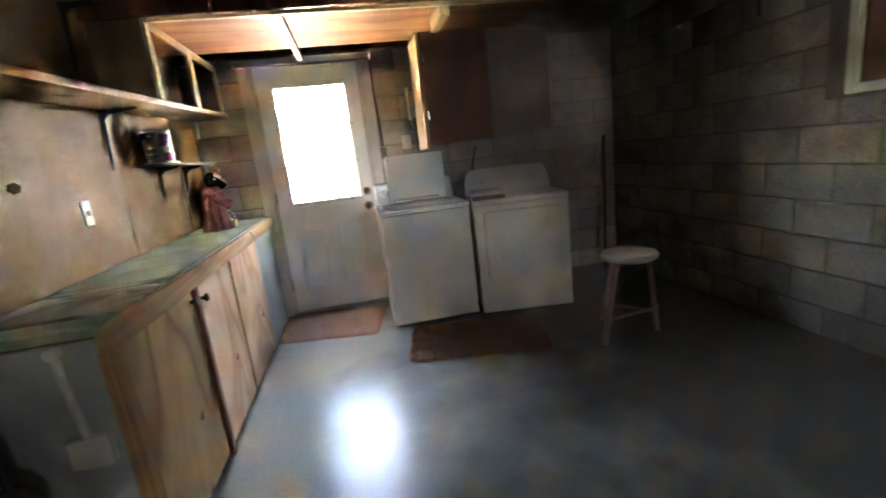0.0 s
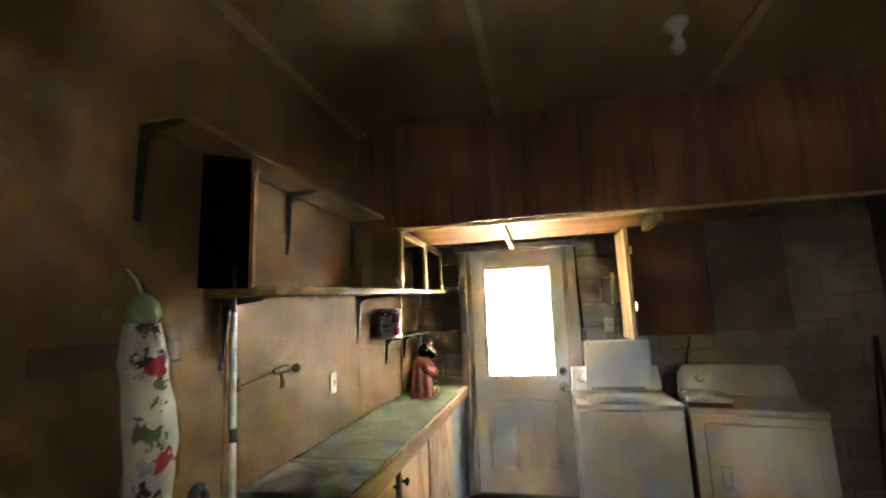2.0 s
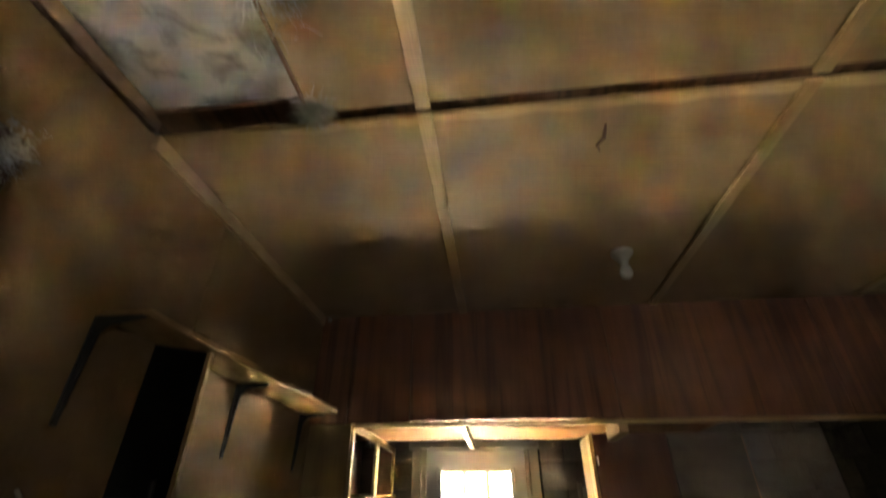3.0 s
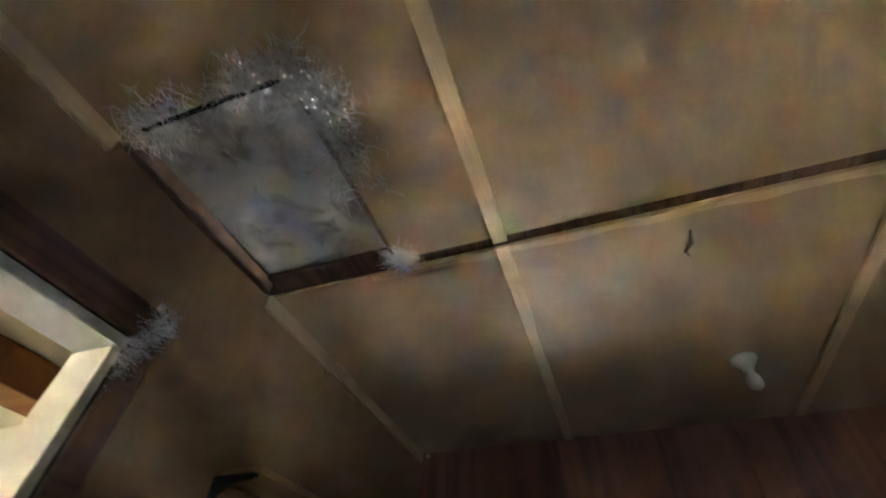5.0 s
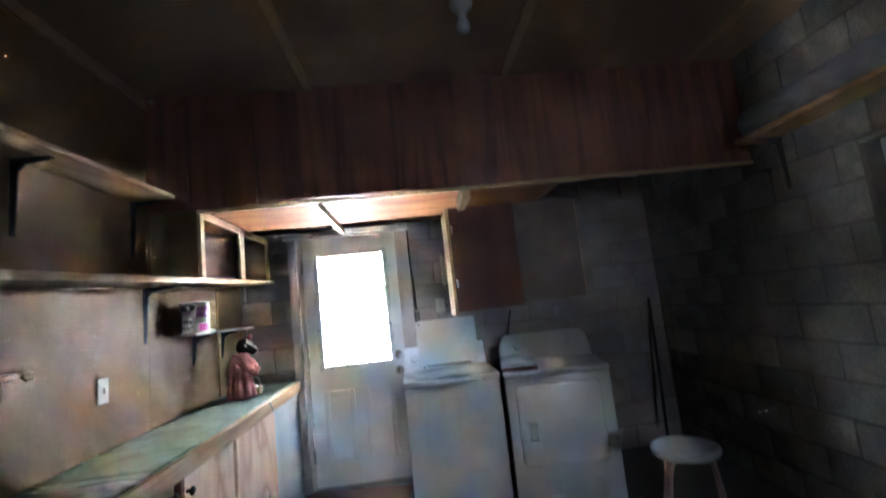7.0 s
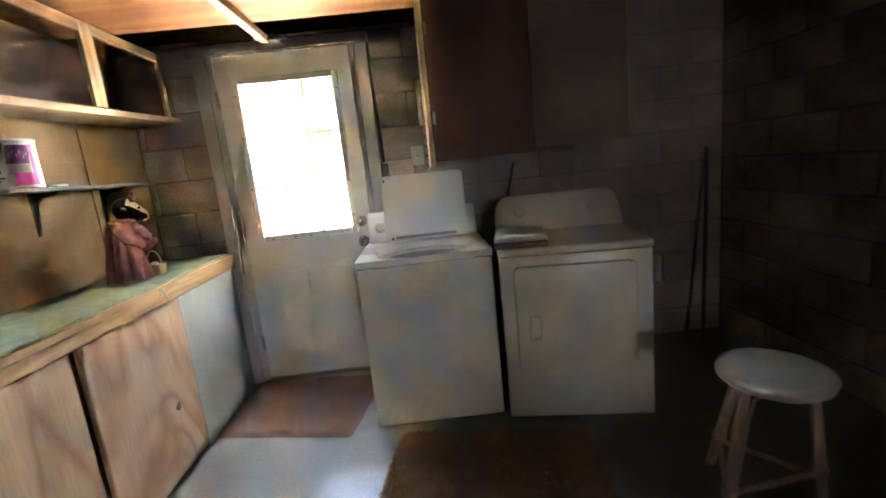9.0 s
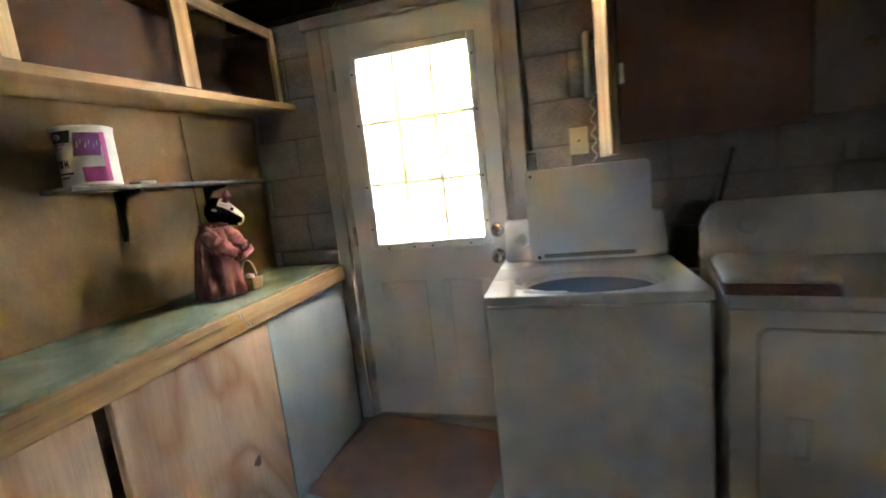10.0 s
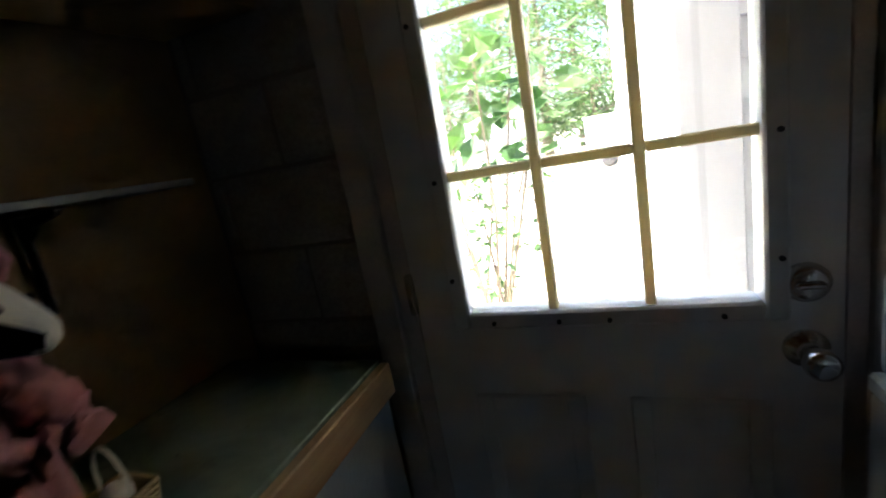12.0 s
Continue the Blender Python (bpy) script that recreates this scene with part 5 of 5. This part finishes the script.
def mop_pole():
    p = thing("mop", (-0.26, 1.60, 0.0), "white mop pole with grey head leaning on the wall", "mop")
    top, bot = Vector((-0.405, 1.735, 1.735)), Vector((-0.262, 1.60, 0.56))

    def at(f):
        return top.lerp(bot, f)
    part("tip", cyl(at(0), at(0.14), 0.009, seg=12), M["dark_plastic"], p, "black upper end")
    part("upper_tube", cyl(at(0.14), at(0.46), 0.0095, seg=14), M["white_plastic"], p)
    part("clamp", cyl(at(0.455), at(0.49), 0.013, seg=14), M["dark_plastic"], p, "black clamp")
    part("lower_tube", cyl(at(0.49), at(0.82), 0.011, seg=14), M["white_plastic"], p)
    part("ring", cyl(at(0.81), at(0.85), 0.015, seg=14), M["orange"], p, "orange ring")
    part("grip", cyl(at(0.85), at(1.0), 0.013, seg=14), M["dark_plastic"], p, "black grip")
    bm = lathe([(0.05, 0.0), (0.085, 0.06), (0.080, 0.25), (0.072, 0.42), (0.06, 0.53), (0.03, 0.57)], 28, (-0.262, 1.60, 0.0), squash=(1, 0.6), wave=lambda a, k: 1 + 0.10 * math.sin(11 * a + 2 * k) + 0.06 * math.sin(5 * a))
    part("mop_head", bm, M["grey_mop"], p, "matted grey mop head")


mop_pole()


def sawhorse():
    d = Vector((-0.997, 0.074, 0))
    turn = math.degrees(math.atan2(d.y, d.x))
    s = thing("sawhorse", (-0.036, 1.097, 0.0), "old wooden sawhorse with a dirty top beam against the wall", "sawhorse", turn=turn)
    part("beam", prism([(0.0, 0.931), (0.450, 1.055), (0.450, 1.100), (0.0, 0.976)], "y", -0.045, 0.045, 0.004), M["grimy_wood"], s, "grey dirty top beam", local=True)
    part("end_grain", box(-0.004, -0.0005, -0.044, 0.044, 0.932, 0.975, 0.001), M["old_post"], s, "bright sawn end", local=True)
    part("leg", box(0.010, 0.045, -0.040, 0.062, 0.0, 0.930, 0.004), M["old_post"], s, "orange pine leg", local=True)
    part("leg", box(0.40, 0.435, -0.040, 0.062, 0.0, 1.038, 0.004), M["old_wood"], s, local=True)
    part("brace", box(0.046, 0.399, 0.0, 0.025, 0.30, 0.38, 0.003), M["old_wood"], s, local=True)
    part("side_rail", prism([(0.001, 0.906), (0.450, 1.030), (0.450, 1.080), (0.001, 0.956)], "y", 0.046, 0.063, 0.003), M["old_post"], s, "worn orange side rail", local=True)
    b = solid("leaning_board", prism([(-0.485, 0.0), (-0.468, 0.0), (-0.468, 0.895), (-0.485, 0.895)], "y", 1.31, 1.755, 0.003), M["brown_board"], "dark brown board standing against the wall", "board")
    lt = solid("wooden_lath", tube([(-0.455, 1.56, 0.945), (-0.42, 1.60, 0.905), (-0.365, 1.62, 0.86), (-0.345, 1.63, 0.78), (-0.335, 1.64, 0.40), (-0.325, 1.65, 0.0)], [0.006, 0.007, 0.008, 0.009, 0.010, 0.010], 8), M["pale_lath"], "bent pale wooden stick standing by the mop", "stick")


sawhorse()


def iron_clutter():
    v = thing("iron_tool", (-0.44, 1.50, 0.897), "blackened iron tool with rings lying on the board's edge", "tool")
    def ring(c, r, t, tilt):
        m = Matrix.Translation(c) @ tilt
        return tube([m @ Vector((r * math.cos(a), r * math.sin(a), 0)) for a in [2 * PI * k / 18 for k in range(18)]], t, 8)
    part("ring", ring((-0.455, 1.67, 0.985), 0.035, 0.014, pose(0, 0, 0, 0, 80, 10)), M["black_metal"], v)
    part("ring", ring((-0.455, 1.60, 0.945), 0.045, 0.012, pose(0, 0, 0, 10, 75, 0)), M["black_metal"], v)
    part("bar", tube([(-0.455, 1.26, 0.93), (-0.45, 1.38, 0.935), (-0.45, 1.50, 0.920), (-0.455, 1.68, 0.945)], [0.012, 0.02, 0.022, 0.014], 8), M["black_metal"], v)
    part("jaw", box(-0.487, -0.44, 1.36, 1.40, 0.897, 1.00, 0.01), M["black_metal"], v)
    part("jaw", box(-0.487, -0.44, 1.49, 1.53, 0.897, 0.985, 0.01), M["black_metal"], v)


iron_clutter()


# ---- door wall fittings ----
def wall_phone():
    p = thing("wall_phone", (1.225, 4.37, 1.60), "ivory wall telephone hanging beside the cabinet", "telephone")
    part("base", box(1.262, 1.312, 4.33, 4.37, 1.60, 1.82, 0.012), M["ivory"], p)
    hs = part("handset", tube([(1.252, 4.315, 1.585), (1.247, 4.300, 1.625), (1.245, 4.30, 1.71), (1.247, 4.300, 1.80), (1.252, 4.315, 1.84)], [0.020, 0.018, 0.014, 0.018, 0.020], 12), M["ivory"], p)
    part("cord", tube([(1.262 + 0.010 * math.sin(k * 1.1), 4.345 + 0.006 * math.cos(k * 1.1), 1.60 - 0.011 * k) for k in range(28)], 0.0035, 6), M["ivory"], p, "hanging pale cord")
    b = thing("junction_box", (1.16, 4.37, 1.34), "yellowed phone socket plate on the block wall", "socket")
    part("plate", box(1.158, 1.238, 4.362, 4.379, 1.345, 1.465, 0.003), M["ivory"], b)
    part("screw", cyl((1.198, 4.357, 1.405), (1.198, 4.363, 1.405), 0.006, seg=10), M["brass"], b)
    s = thing("surface_socket", (0.98, 4.37, 1.28), "small steel outlet box with conduit beside the door", "outlet")
    part("box", box(0.960, 1.005, 4.335, 4.379, 1.285, 1.375, 0.004), M["black_metal"], s)
    part("face", box(0.965, 1.000, 4.331, 4.336, 1.292, 1.368, 0.002), M["grey_mop"], s)
    part("conduit", tube([(0.982, 4.365, 1.386), (0.978, 4.366, 1.6), (0.966, 4.366, 1.85), (0.966, 4.366, 2.10)], 0.010, 8), M["black_metal"], s, "dark conduit")


wall_phone()
solid("broom_handle", tube([(2.95, 4.18, 0.0), (3.02, 4.27, 0.65), (3.075, 4.345, 1.27)], 0.013, 10), M["black_metal"], "dark broom handle leaning in the corner", "pole")
solid("wall_plate", box(2.205, 2.25, 4.366, 4.379, 1.20, 1.28, 0.003), M["grey_steel"], "small dull wall plate on the block wall", "plate")
solid("dryer_cord", tube([(1.80, 4.33, 1.30), (1.77, 4.31, 1.20), (1.73, 4.30, 1.05), (1.70, 4.29, 0.8)], 0.009, 8), M["black_metal"], "black dryer cable on the wall", "cable")


# ---- ceiling lamp ----
def ceiling_lamp():
    l = thing("ceiling_lamp", (1.325, 2.37, CZ), "porcelain lamp holder with an unlit bulb", "lamp")
    part("holder", lathe([(0.055, 0.0), (0.055, -0.012), (0.042, -0.03), (0.026, -0.045), (0.024, -0.06)], 28, (1.325, 2.37, CZ - 0.001)), M["white_plastic"], l)
    part("bulb", lathe([(0.014, -0.055), (0.016, -0.075), (0.028, -0.10), (0.032, -0.12), (0.027, -0.14), (0.012, -0.152)], 24, (1.325, 2.37, CZ)), M["white_enamel"], l, "frosted bulb")


ceiling_lamp()


# ---- right wall ----
def rear_fill_window():
    # unseen window, added only to house the rear fill lamp
    w = thing("window_2", (REAR[0], BY, REAR[2]), "added unseen rear window with a painted wooden frame", "window", kind="structure")
    x0, x1, z0, z1 = REAR
    for q in cut(cut([(x0, x1, z0, z1)], (x0 + 0.03, (x0 + x1) / 2 - 0.012, z0 + 0.03, z1 - 0.03)), ((x0 + x1) / 2 + 0.012, x1 - 0.03, z0 + 0.03, z1 - 0.03)):
        part("frame_bar", box(q[0], q[1], BY - 0.14, BY - 0.08, q[2], q[3], 0.003), M["casing"], w)
    for a, b2 in ((x0 + 0.03, (x0 + x1) / 2 - 0.012), ((x0 + x1) / 2 + 0.012, x1 - 0.03)):
        g = part("pane", box(a, b2, BY - 0.112, BY - 0.108, z0 + 0.03, z1 - 0.03, 0), M["glass"], w, smooth=None)
        g.visible_shadow = False


rear_fill_window()


def side_window():
    w = thing("window_1", (RX, 1.50, 1.325), "boarded window with a pale green frame in the block wall", "window", kind="structure")
    y0, y1, z0, z1 = WIN
    part("board", box(RX + 0.12, RX + 0.15, y0, y1, z0, z1, 0), M["brown_board"], w, "dark red-brown board")
    for q in cut([(y0 + 0.0, y1 - 0.08, z0 + 0.012, z1)], (y0 + 0.045, y1 - 0.125, z0 + 0.06, z1 - 0.045)):
        part("frame_bar", box(RX + 0.02, RX + 0.065, q[0], q[1], q[2], q[3], 0.006), M["green_white"], w)


M["green_white"] = paint("green_white", (0.60, 0.63, 0.50), (0.4, 0.42, 0.3), 0.5, 6, 50, 0.4, 0.05)
side_window()


def right_shelf():
    s = thing("high_shelf", (RX, 2.9, 2.17), "rough brown shelf board on black brackets on the block wall", "shelf")
    part("board", box(RX - 0.20, RX - 0.002, 1.0, 2.93, 2.172, 2.20, 0.003), M["pine_y"], s)
    for y in (2.83, 1.9):
        bm = box(RX - 0.008, RX - 0.002, y - 0.012, y + 0.012, 1.86, 2.171, 0.001)
        prism([(RX - 0.008, 2.17), (RX - 0.15, 2.17), (RX - 0.03, 2.13), (RX - 0.008, 1.88)], "y", y - 0.004, y + 0.004, 0, bm)
        part("bracket", bm, M["black_metal"], s, "black steel bracket")
    solid("stove_pipe", cyl((RX - 0.10, 1.2, 2.291), (RX - 0.10, 2.9, 2.291), 0.09, seg=28), M["duct"], "dull grey stove pipe lying on the high shelf", "pipe")


M["duct"] = paint("duct", (0.20, 0.20, 0.20), (0.12, 0.11, 0.10), 0.6, 4, 50, 0.5, 0.05, metal=0.3)
right_shelf()


# ---- fibres at the torn ceiling and cobwebs ----
def fibres(name, spots, n, length, label, category, seed):
    rnd = random.Random(seed)
    bm = bmesh.new()
    for _ in range(n):
        c, spread, drop = rnd.choice(spots)
        p = Vector(c) + Vector([rnd.gauss(0, s) for s in spread])
        d = Vector((rnd.gauss(0, 1), rnd.gauss(0, 1), rnd.gauss(0, 0.25) - drop)).normalized()
        L, w = length * rnd.uniform(0.3, 1.4), rnd.uniform(0.0003, 0.0010)
        side = d.cross(Vector((rnd.gauss(0, 1), rnd.gauss(0, 1), rnd.gauss(0, 1)))).normalized() * w
        prev = None
        for k in range(4):
            q = p + d * L * k / 3 + Vector((rnd.gauss(0, 1), rnd.gauss(0, 1), rnd.gauss(0, 1))) * L * 0.06 * k
            q.z = min(q.z, CZ - 0.002) if drop >= 0 and c[2] > CZ - 0.1 else q.z
            cur = (bm.verts.new(q - side), bm.verts.new(q + side))
            if prev:
                bm.faces.new((prev[0], prev[1], cur[1], cur[0]))
            prev = cur
    return solid(name, bm, M["web"], label, category, kind="stuff", smooth=None)


fibres("torn_fibres", [((0.11, 0.80, CZ - 0.004), (0.035, 0.09, 0.004), 0.1), ((0.10, 0.66, CZ - 0.004), (0.05, 0.05, 0.004), 0.1), ((-0.02, 0.58, CZ - 0.004), (0.07, 0.025, 0.004), 0.1), ((-0.34, 0.60, CZ - 0.004), (0.06, 0.035, 0.004), 0.1), ((0.10, 1.30, CZ - 0.004), (0.012, 0.015, 0.004), 0.1)], 4200, 0.05, "pale torn fibres hanging round the ceiling hole", "fibres", 5)
fibres("cobweb", [((LX + 0.028, 0.99, 2.39), (0.006, 0.018, 0.035), 0.1), ((LX + 0.026, 0.96, 2.30), (0.005, 0.010, 0.035), 0.3)], 900, 0.026, "white cobweb in the doorway's corner", "cobweb", 7)
fibres("cobweb", [((0.16, 4.30, 2.06), (0.02, 0.01, 0.03), 0.5), ((0.50, 4.08, 2.09), (0.03, 0.02, 0.01), 0.4), ((0.30, 4.2, 2.10), (0.12, 0.05, 0.01), 0.3)], 90, 0.05, "thin cobweb strands above the door", "cobweb", 8)


# ---- outdoors ----
ground = solid("ground", prism([(-400, -400), (400, -400), (400, 500), (-400, 500)], "z", -0.35, -0.125), M["dirt"], "pale sunlit dry ground with sparse grass", "ground", kind="structure")


def side_wing():
    w = thing("house_wing", (0.70, 5.0, -0.1), "white vinyl-sided wing of the house with a corner post", "house")
    x, yf = 0.70, 5.0
    part("wall", box(x + 0.03, x + 3.0, yf + 0.03, 9.0, -0.1, 3.2, 0), M["siding"], w)
    z = -0.1
    while z < 3.1:
        part("siding_board", prism([(yf + 0.03, z), (yf - 0.006, z), (yf + 0.016, z + 0.11), (yf + 0.03, z + 0.11)], "x", x + 0.166, x + 3.0, 0), M["siding"], w, smooth=None)
        part("siding_board", prism([(x + 0.03, z), (x - 0.014, z), (x + 0.010, z + 0.11), (x + 0.03, z + 0.11)], "y", yf + 0.16, 9.0, 0), M["siding"], w, smooth=None)
        z += 0.112
    cp = part("corner_post", box(x, x + 0.165, yf - 0.012, yf + 0.158, -0.1, 3.2, 0.004), M["siding"], w, "white corner post")
    part("groove", box(x + 0.045, x + 0.065, yf - 0.014, yf - 0.0125, -0.1, 3.2, 0), M["trailer"], cp, "grey channel in the corner post")
    return w


side_wing()


def leaf_shape(bm, c, d, up, L, w):
    """One pointed leaf folded along its rib."""
    side = d.cross(up).normalized() * w / 2
    n = side.cross(d).normalized() * w * 0.18
    a, b2, t = c, c + d * L * 0.45, c + d * L
    va, vt, vm = bm.verts.new(a), bm.verts.new(t), bm.verts.new(b2 - n)
    l1, l2 = bm.verts.new(c + d * L * 0.35 + side), bm.verts.new(c + d * L * 0.35 - side)
    bm.faces.new((va, l1, vm))
    bm.faces.new((l1, vt, vm))
    bm.faces.new((va, vm, l2))
    bm.faces.new((vm, vt, l2))


def sapling():
    t = thing("sapling", (-0.28, 6.2, -0.1), "young broad-leaved sapling in the sun", "tree")
    rnd = random.Random(3)
    bm, lv = bmesh.new(), bmesh.new()
    base = Vector((-0.28, 6.2, -0.1))
    for k in range(8):
        top = base + Vector((rnd.uniform(-0.35, 0.65), rnd.uniform(-0.2, 0.3), rnd.uniform(1.6, 2.7)))
        mid = base.lerp(top, 0.5) + Vector((rnd.gauss(0, 0.06), rnd.gauss(0, 0.06), 0))
        tube([base + Vector((rnd.gauss(0, 0.05), rnd.gauss(0, 0.05), 0)), mid, top], [0.014, 0.010, 0.004], 6, bm)
        for f in range(34):
            u = rnd.uniform(0.12, 1)
            p = (base.lerp(mid, u * 2) if u < 0.5 else mid.lerp(top, u * 2 - 1))
            d = Vector((rnd.gauss(0, 1), rnd.gauss(0, 1), rnd.gauss(-0.1, 0.5))).normalized()
            big = 0.20 if p.z > 1.25 else 0.09
            q = p + d * rnd.uniform(0.03, 0.22)
            tube([p, q], 0.0025, 4, bm)
            leaf_shape(lv, q, d, Vector((rnd.gauss(0, 0.4), rnd.gauss(0, 0.4), 1)), big * rnd.uniform(0.7, 1.3), big * rnd.uniform(0.5, 0.9))
    part("stems", bm, M["bark"], t)
    part("leaves", lv, M["leaf"], t, "bright green sunlit leaves", smooth=None)


sapling()


def tree(name, at, h, r, seed, label):
    t = thing(name, at, label, "tree", "trees behind the yard")
    rnd = random.Random(seed)
    bm, lv = bmesh.new(), bmesh.new()
    tube([(0, 0, -0.1), (0.05, 0.02, h * 0.3), (-0.08, 0.06, h * 0.6), (0.05, 0, h * 0.9)], [0.16, 0.13, 0.08, 0.02], 8, bm)
    tips = []
    for k in range(16):
        a, zz = rnd.uniform(0, 2 * PI), rnd.uniform(0.18, 0.85) * h
        ln = r * rnd.uniform(0.5, 1.05) * (1.1 - 0.5 * zz / h)
        p = Vector((0, 0, zz))
        q = p + Vector((math.cos(a) * ln, math.sin(a) * ln, ln * rnd.uniform(0.1, 0.6)))
        tube([p, p.lerp(q, 0.5) + Vector((0, 0, -0.05 * ln)), q], [0.05, 0.03, 0.01], 5, bm)
        tips += [(p.lerp(q, u), 0.35 * r) for u in (0.5, 0.75, 1.0)]
    for c, s in tips:
        for _ in range(70):
            p = c + Vector((rnd.gauss(0, s * 0.6), rnd.gauss(0, s * 0.6), rnd.gauss(0, s * 0.5)))
            d = Vector((rnd.gauss(0, 1), rnd.gauss(0, 1), rnd.gauss(-0.3, 0.6))).normalized()
            leaf_shape(lv, p, d, Vector((rnd.gauss(0, 0.5), rnd.gauss(0, 0.5), 1)), rnd.uniform(0.10, 0.24), rnd.uniform(0.07, 0.14))
    part("trunk", bm, M["bark"], t, local=True)
    part("crown", lv, M["leaf_far"], t, "loose green crown", local=True, smooth=None)
    return t


T1 = tree("tree", (-3.5, 25.0, -0.1), 8.5, 3.2, 11, "leafy tree behind the sunny yard")
T2 = tree("tree", (-8.5, 24.0, -0.1), 7.0, 2.9, 12, "leafy tree behind the sunny yard")
T3 = tree("bush_tree", (0.5, 24.0, -0.1), 4.0, 2.6, 13, "low bushy tree behind the sunny yard")
for k, (x, y, s) in enumerate(((-13, 26, 1.2), (-6, 29, 1.3), (1.5, 28, 1.2), (4.5, 30, 1.3), (-18, 30, 1.5), (-10.5, 33, 1.6), (-2.5, 34, 1.7), (7, 36, 1.6), (-23, 33, 1.6), (-0.5, 40, 2.1), (-9, 42, 2.2))):
    copy_thing((T1, T2)[k % 2], pose(x, y, -0.1, 0, 0, 47 * k) @ Matrix.Scale(s, 4))
for k, x in enumerate((-15, -11.5, -8, -4.6, -1.8, 3.2)):
    copy_thing(T3, pose(x, 23.5 + (k % 3), -0.1, 0, 0, 61 * k + 20) @ Matrix.Scale(0.8 + 0.1 * (k % 3), 4))


def yard_things():
    t = thing("utility_trailer", (1.6, 20.0, -0.1), "pale blue-white trailer box parked in the yard", "trailer")
    part("body", box(0.1, 3.2, 19.5, 21.0, 0.45, 1.55, 0.03), M["trailer"], t)
    part("roof", box(0.05, 3.25, 19.45, 21.05, 1.552, 1.62, 0.02), M["white_plastic"], t)
    for x in (0.8, 2.5):
        part("wheel", lathe([(0.26, -0.08), (0.28, -0.05), (0.28, 0.05), (0.26, 0.08)], 24), M["dark_plastic"], t, local=True).matrix_basis = Matrix.Translation((x - 1.6, -0.42, 0.28)) @ pose(0, 0, 0, 90)
    s = thing("garden_shed", (-2.3, 16.0, -0.1), "small pale shed behind the sapling", "shed")
    part("wall", box(-3.2, -1.4, 16.0, 17.6, -0.1, 1.75, 0.01), M["trailer"], s)
    part("roof", prism([(15.9, 1.752), (17.7, 1.752), (17.7, 1.85), (15.9, 2.10)], "x", -3.3, -1.3, 0.01), M["white_plastic"], s)
    f = thing("rail_fence", (-3.0, 22.0, -0.1), "weathered rail fence across the yard", "fence")
    for k in range(9):
        part("post", box(-9.05 + 1.7 * k, -8.95 + 1.7 * k, 21.95, 22.05, -0.1, 1.0, 0.01), M["fence_wood"], f)
    for z in (0.35, 0.8):
        part("rail", box(-9.1, 4.7, 21.90, 21.94, z, z + 0.1, 0.01), M["fence_wood"], f)


yard_things()


# ---- wall pieces: hardboard sheets and concrete blocks ----
def hardboard():
    for y0, y1 in ((BY + 0.002, -0.112), (1.037, 1.828), (1.831, 3.048), (3.051, 4.378)):
        part("sheet", box(LX - 0.013, LX - 0.0005, y0, y1, 0.002, CZ - 0.001, 0.001), M["tan_board"], wall_left)
    part("sheet", box(LX - 0.013, LX - 0.0005, -0.110, 1.035, 2.447, CZ - 0.001, 0.001), M["tan_board"], wall_left)
    part("batten", box(LX, LX + 0.008, 3.885, 3.925, 0.926, 1.70, 0.002), M["tan_board"], wall_left, "thin tan batten over a sheet joint")


hardboard()

BLOCKS = {}


def block_mesh(key, material):
    if (key, material.name) not in BLOCKS:
        w, h, axis = key
        bm = box(-w / 2, w / 2, -0.006, 0.012, -h / 2, h / 2, 0.007) if axis == "y" else box(-0.006, 0.012, -w / 2, w / 2, -h / 2, h / 2, 0.007)
        BLOCKS[(key, material.name)] = mesh_of("concrete_block", bm, material, 40)
    return BLOCKS[(key, material.name)]


def lay_blocks(wall, axis, face, u_from, u_to, holes, material, seed):
    rnd = random.Random(seed)
    H, W, J = 0.2033, 0.4064, 0.010
    for c in range(14):
        v0, v1 = max(0.0, c * H - 0.028), min((c + 1) * H - 0.028, CZ)
        u = u_to + (W / 2 if c % 2 else 0.0)
        while u > u_from:
            rects = [(max(u - W, u_from) + J / 2, min(u, u_to) - J / 2, v0 + J / 2, v1 - J / 2)]
            for h in holes:
                rects = cut(rects, h)
            for a0, a1, b0, b1 in rects:
                if a1 - a0 > 0.03 and b1 - b0 > 0.03:
                    key = (round(a1 - a0, 3), round(b1 - b0, 3), axis)
                    ob = new("concrete_block", block_mesh(key, material))
                    ob.parent = wall
                    off = rnd.uniform(-0.002, 0.002)
                    p = ((a0 + a1) / 2, (b0 + b1) / 2)
                    ob.location = (p[0], face + off + 0.006, p[1]) if axis == "y" else (face + off + 0.006, p[0], p[1])
            u -= W


lay_blocks(wall_right, "x", RX, 0.0, DY - 0.004, [(WIN[0] - 0.005, WIN[1] + 0.005, WIN[2] - 0.005, WIN[3] + 0.005)], M["block"], 21)
lay_blocks(wall_door, "y", DY, LX, RX, [(-0.075, 0.945, -1.0, 2.15)], M["block_door"], 22)
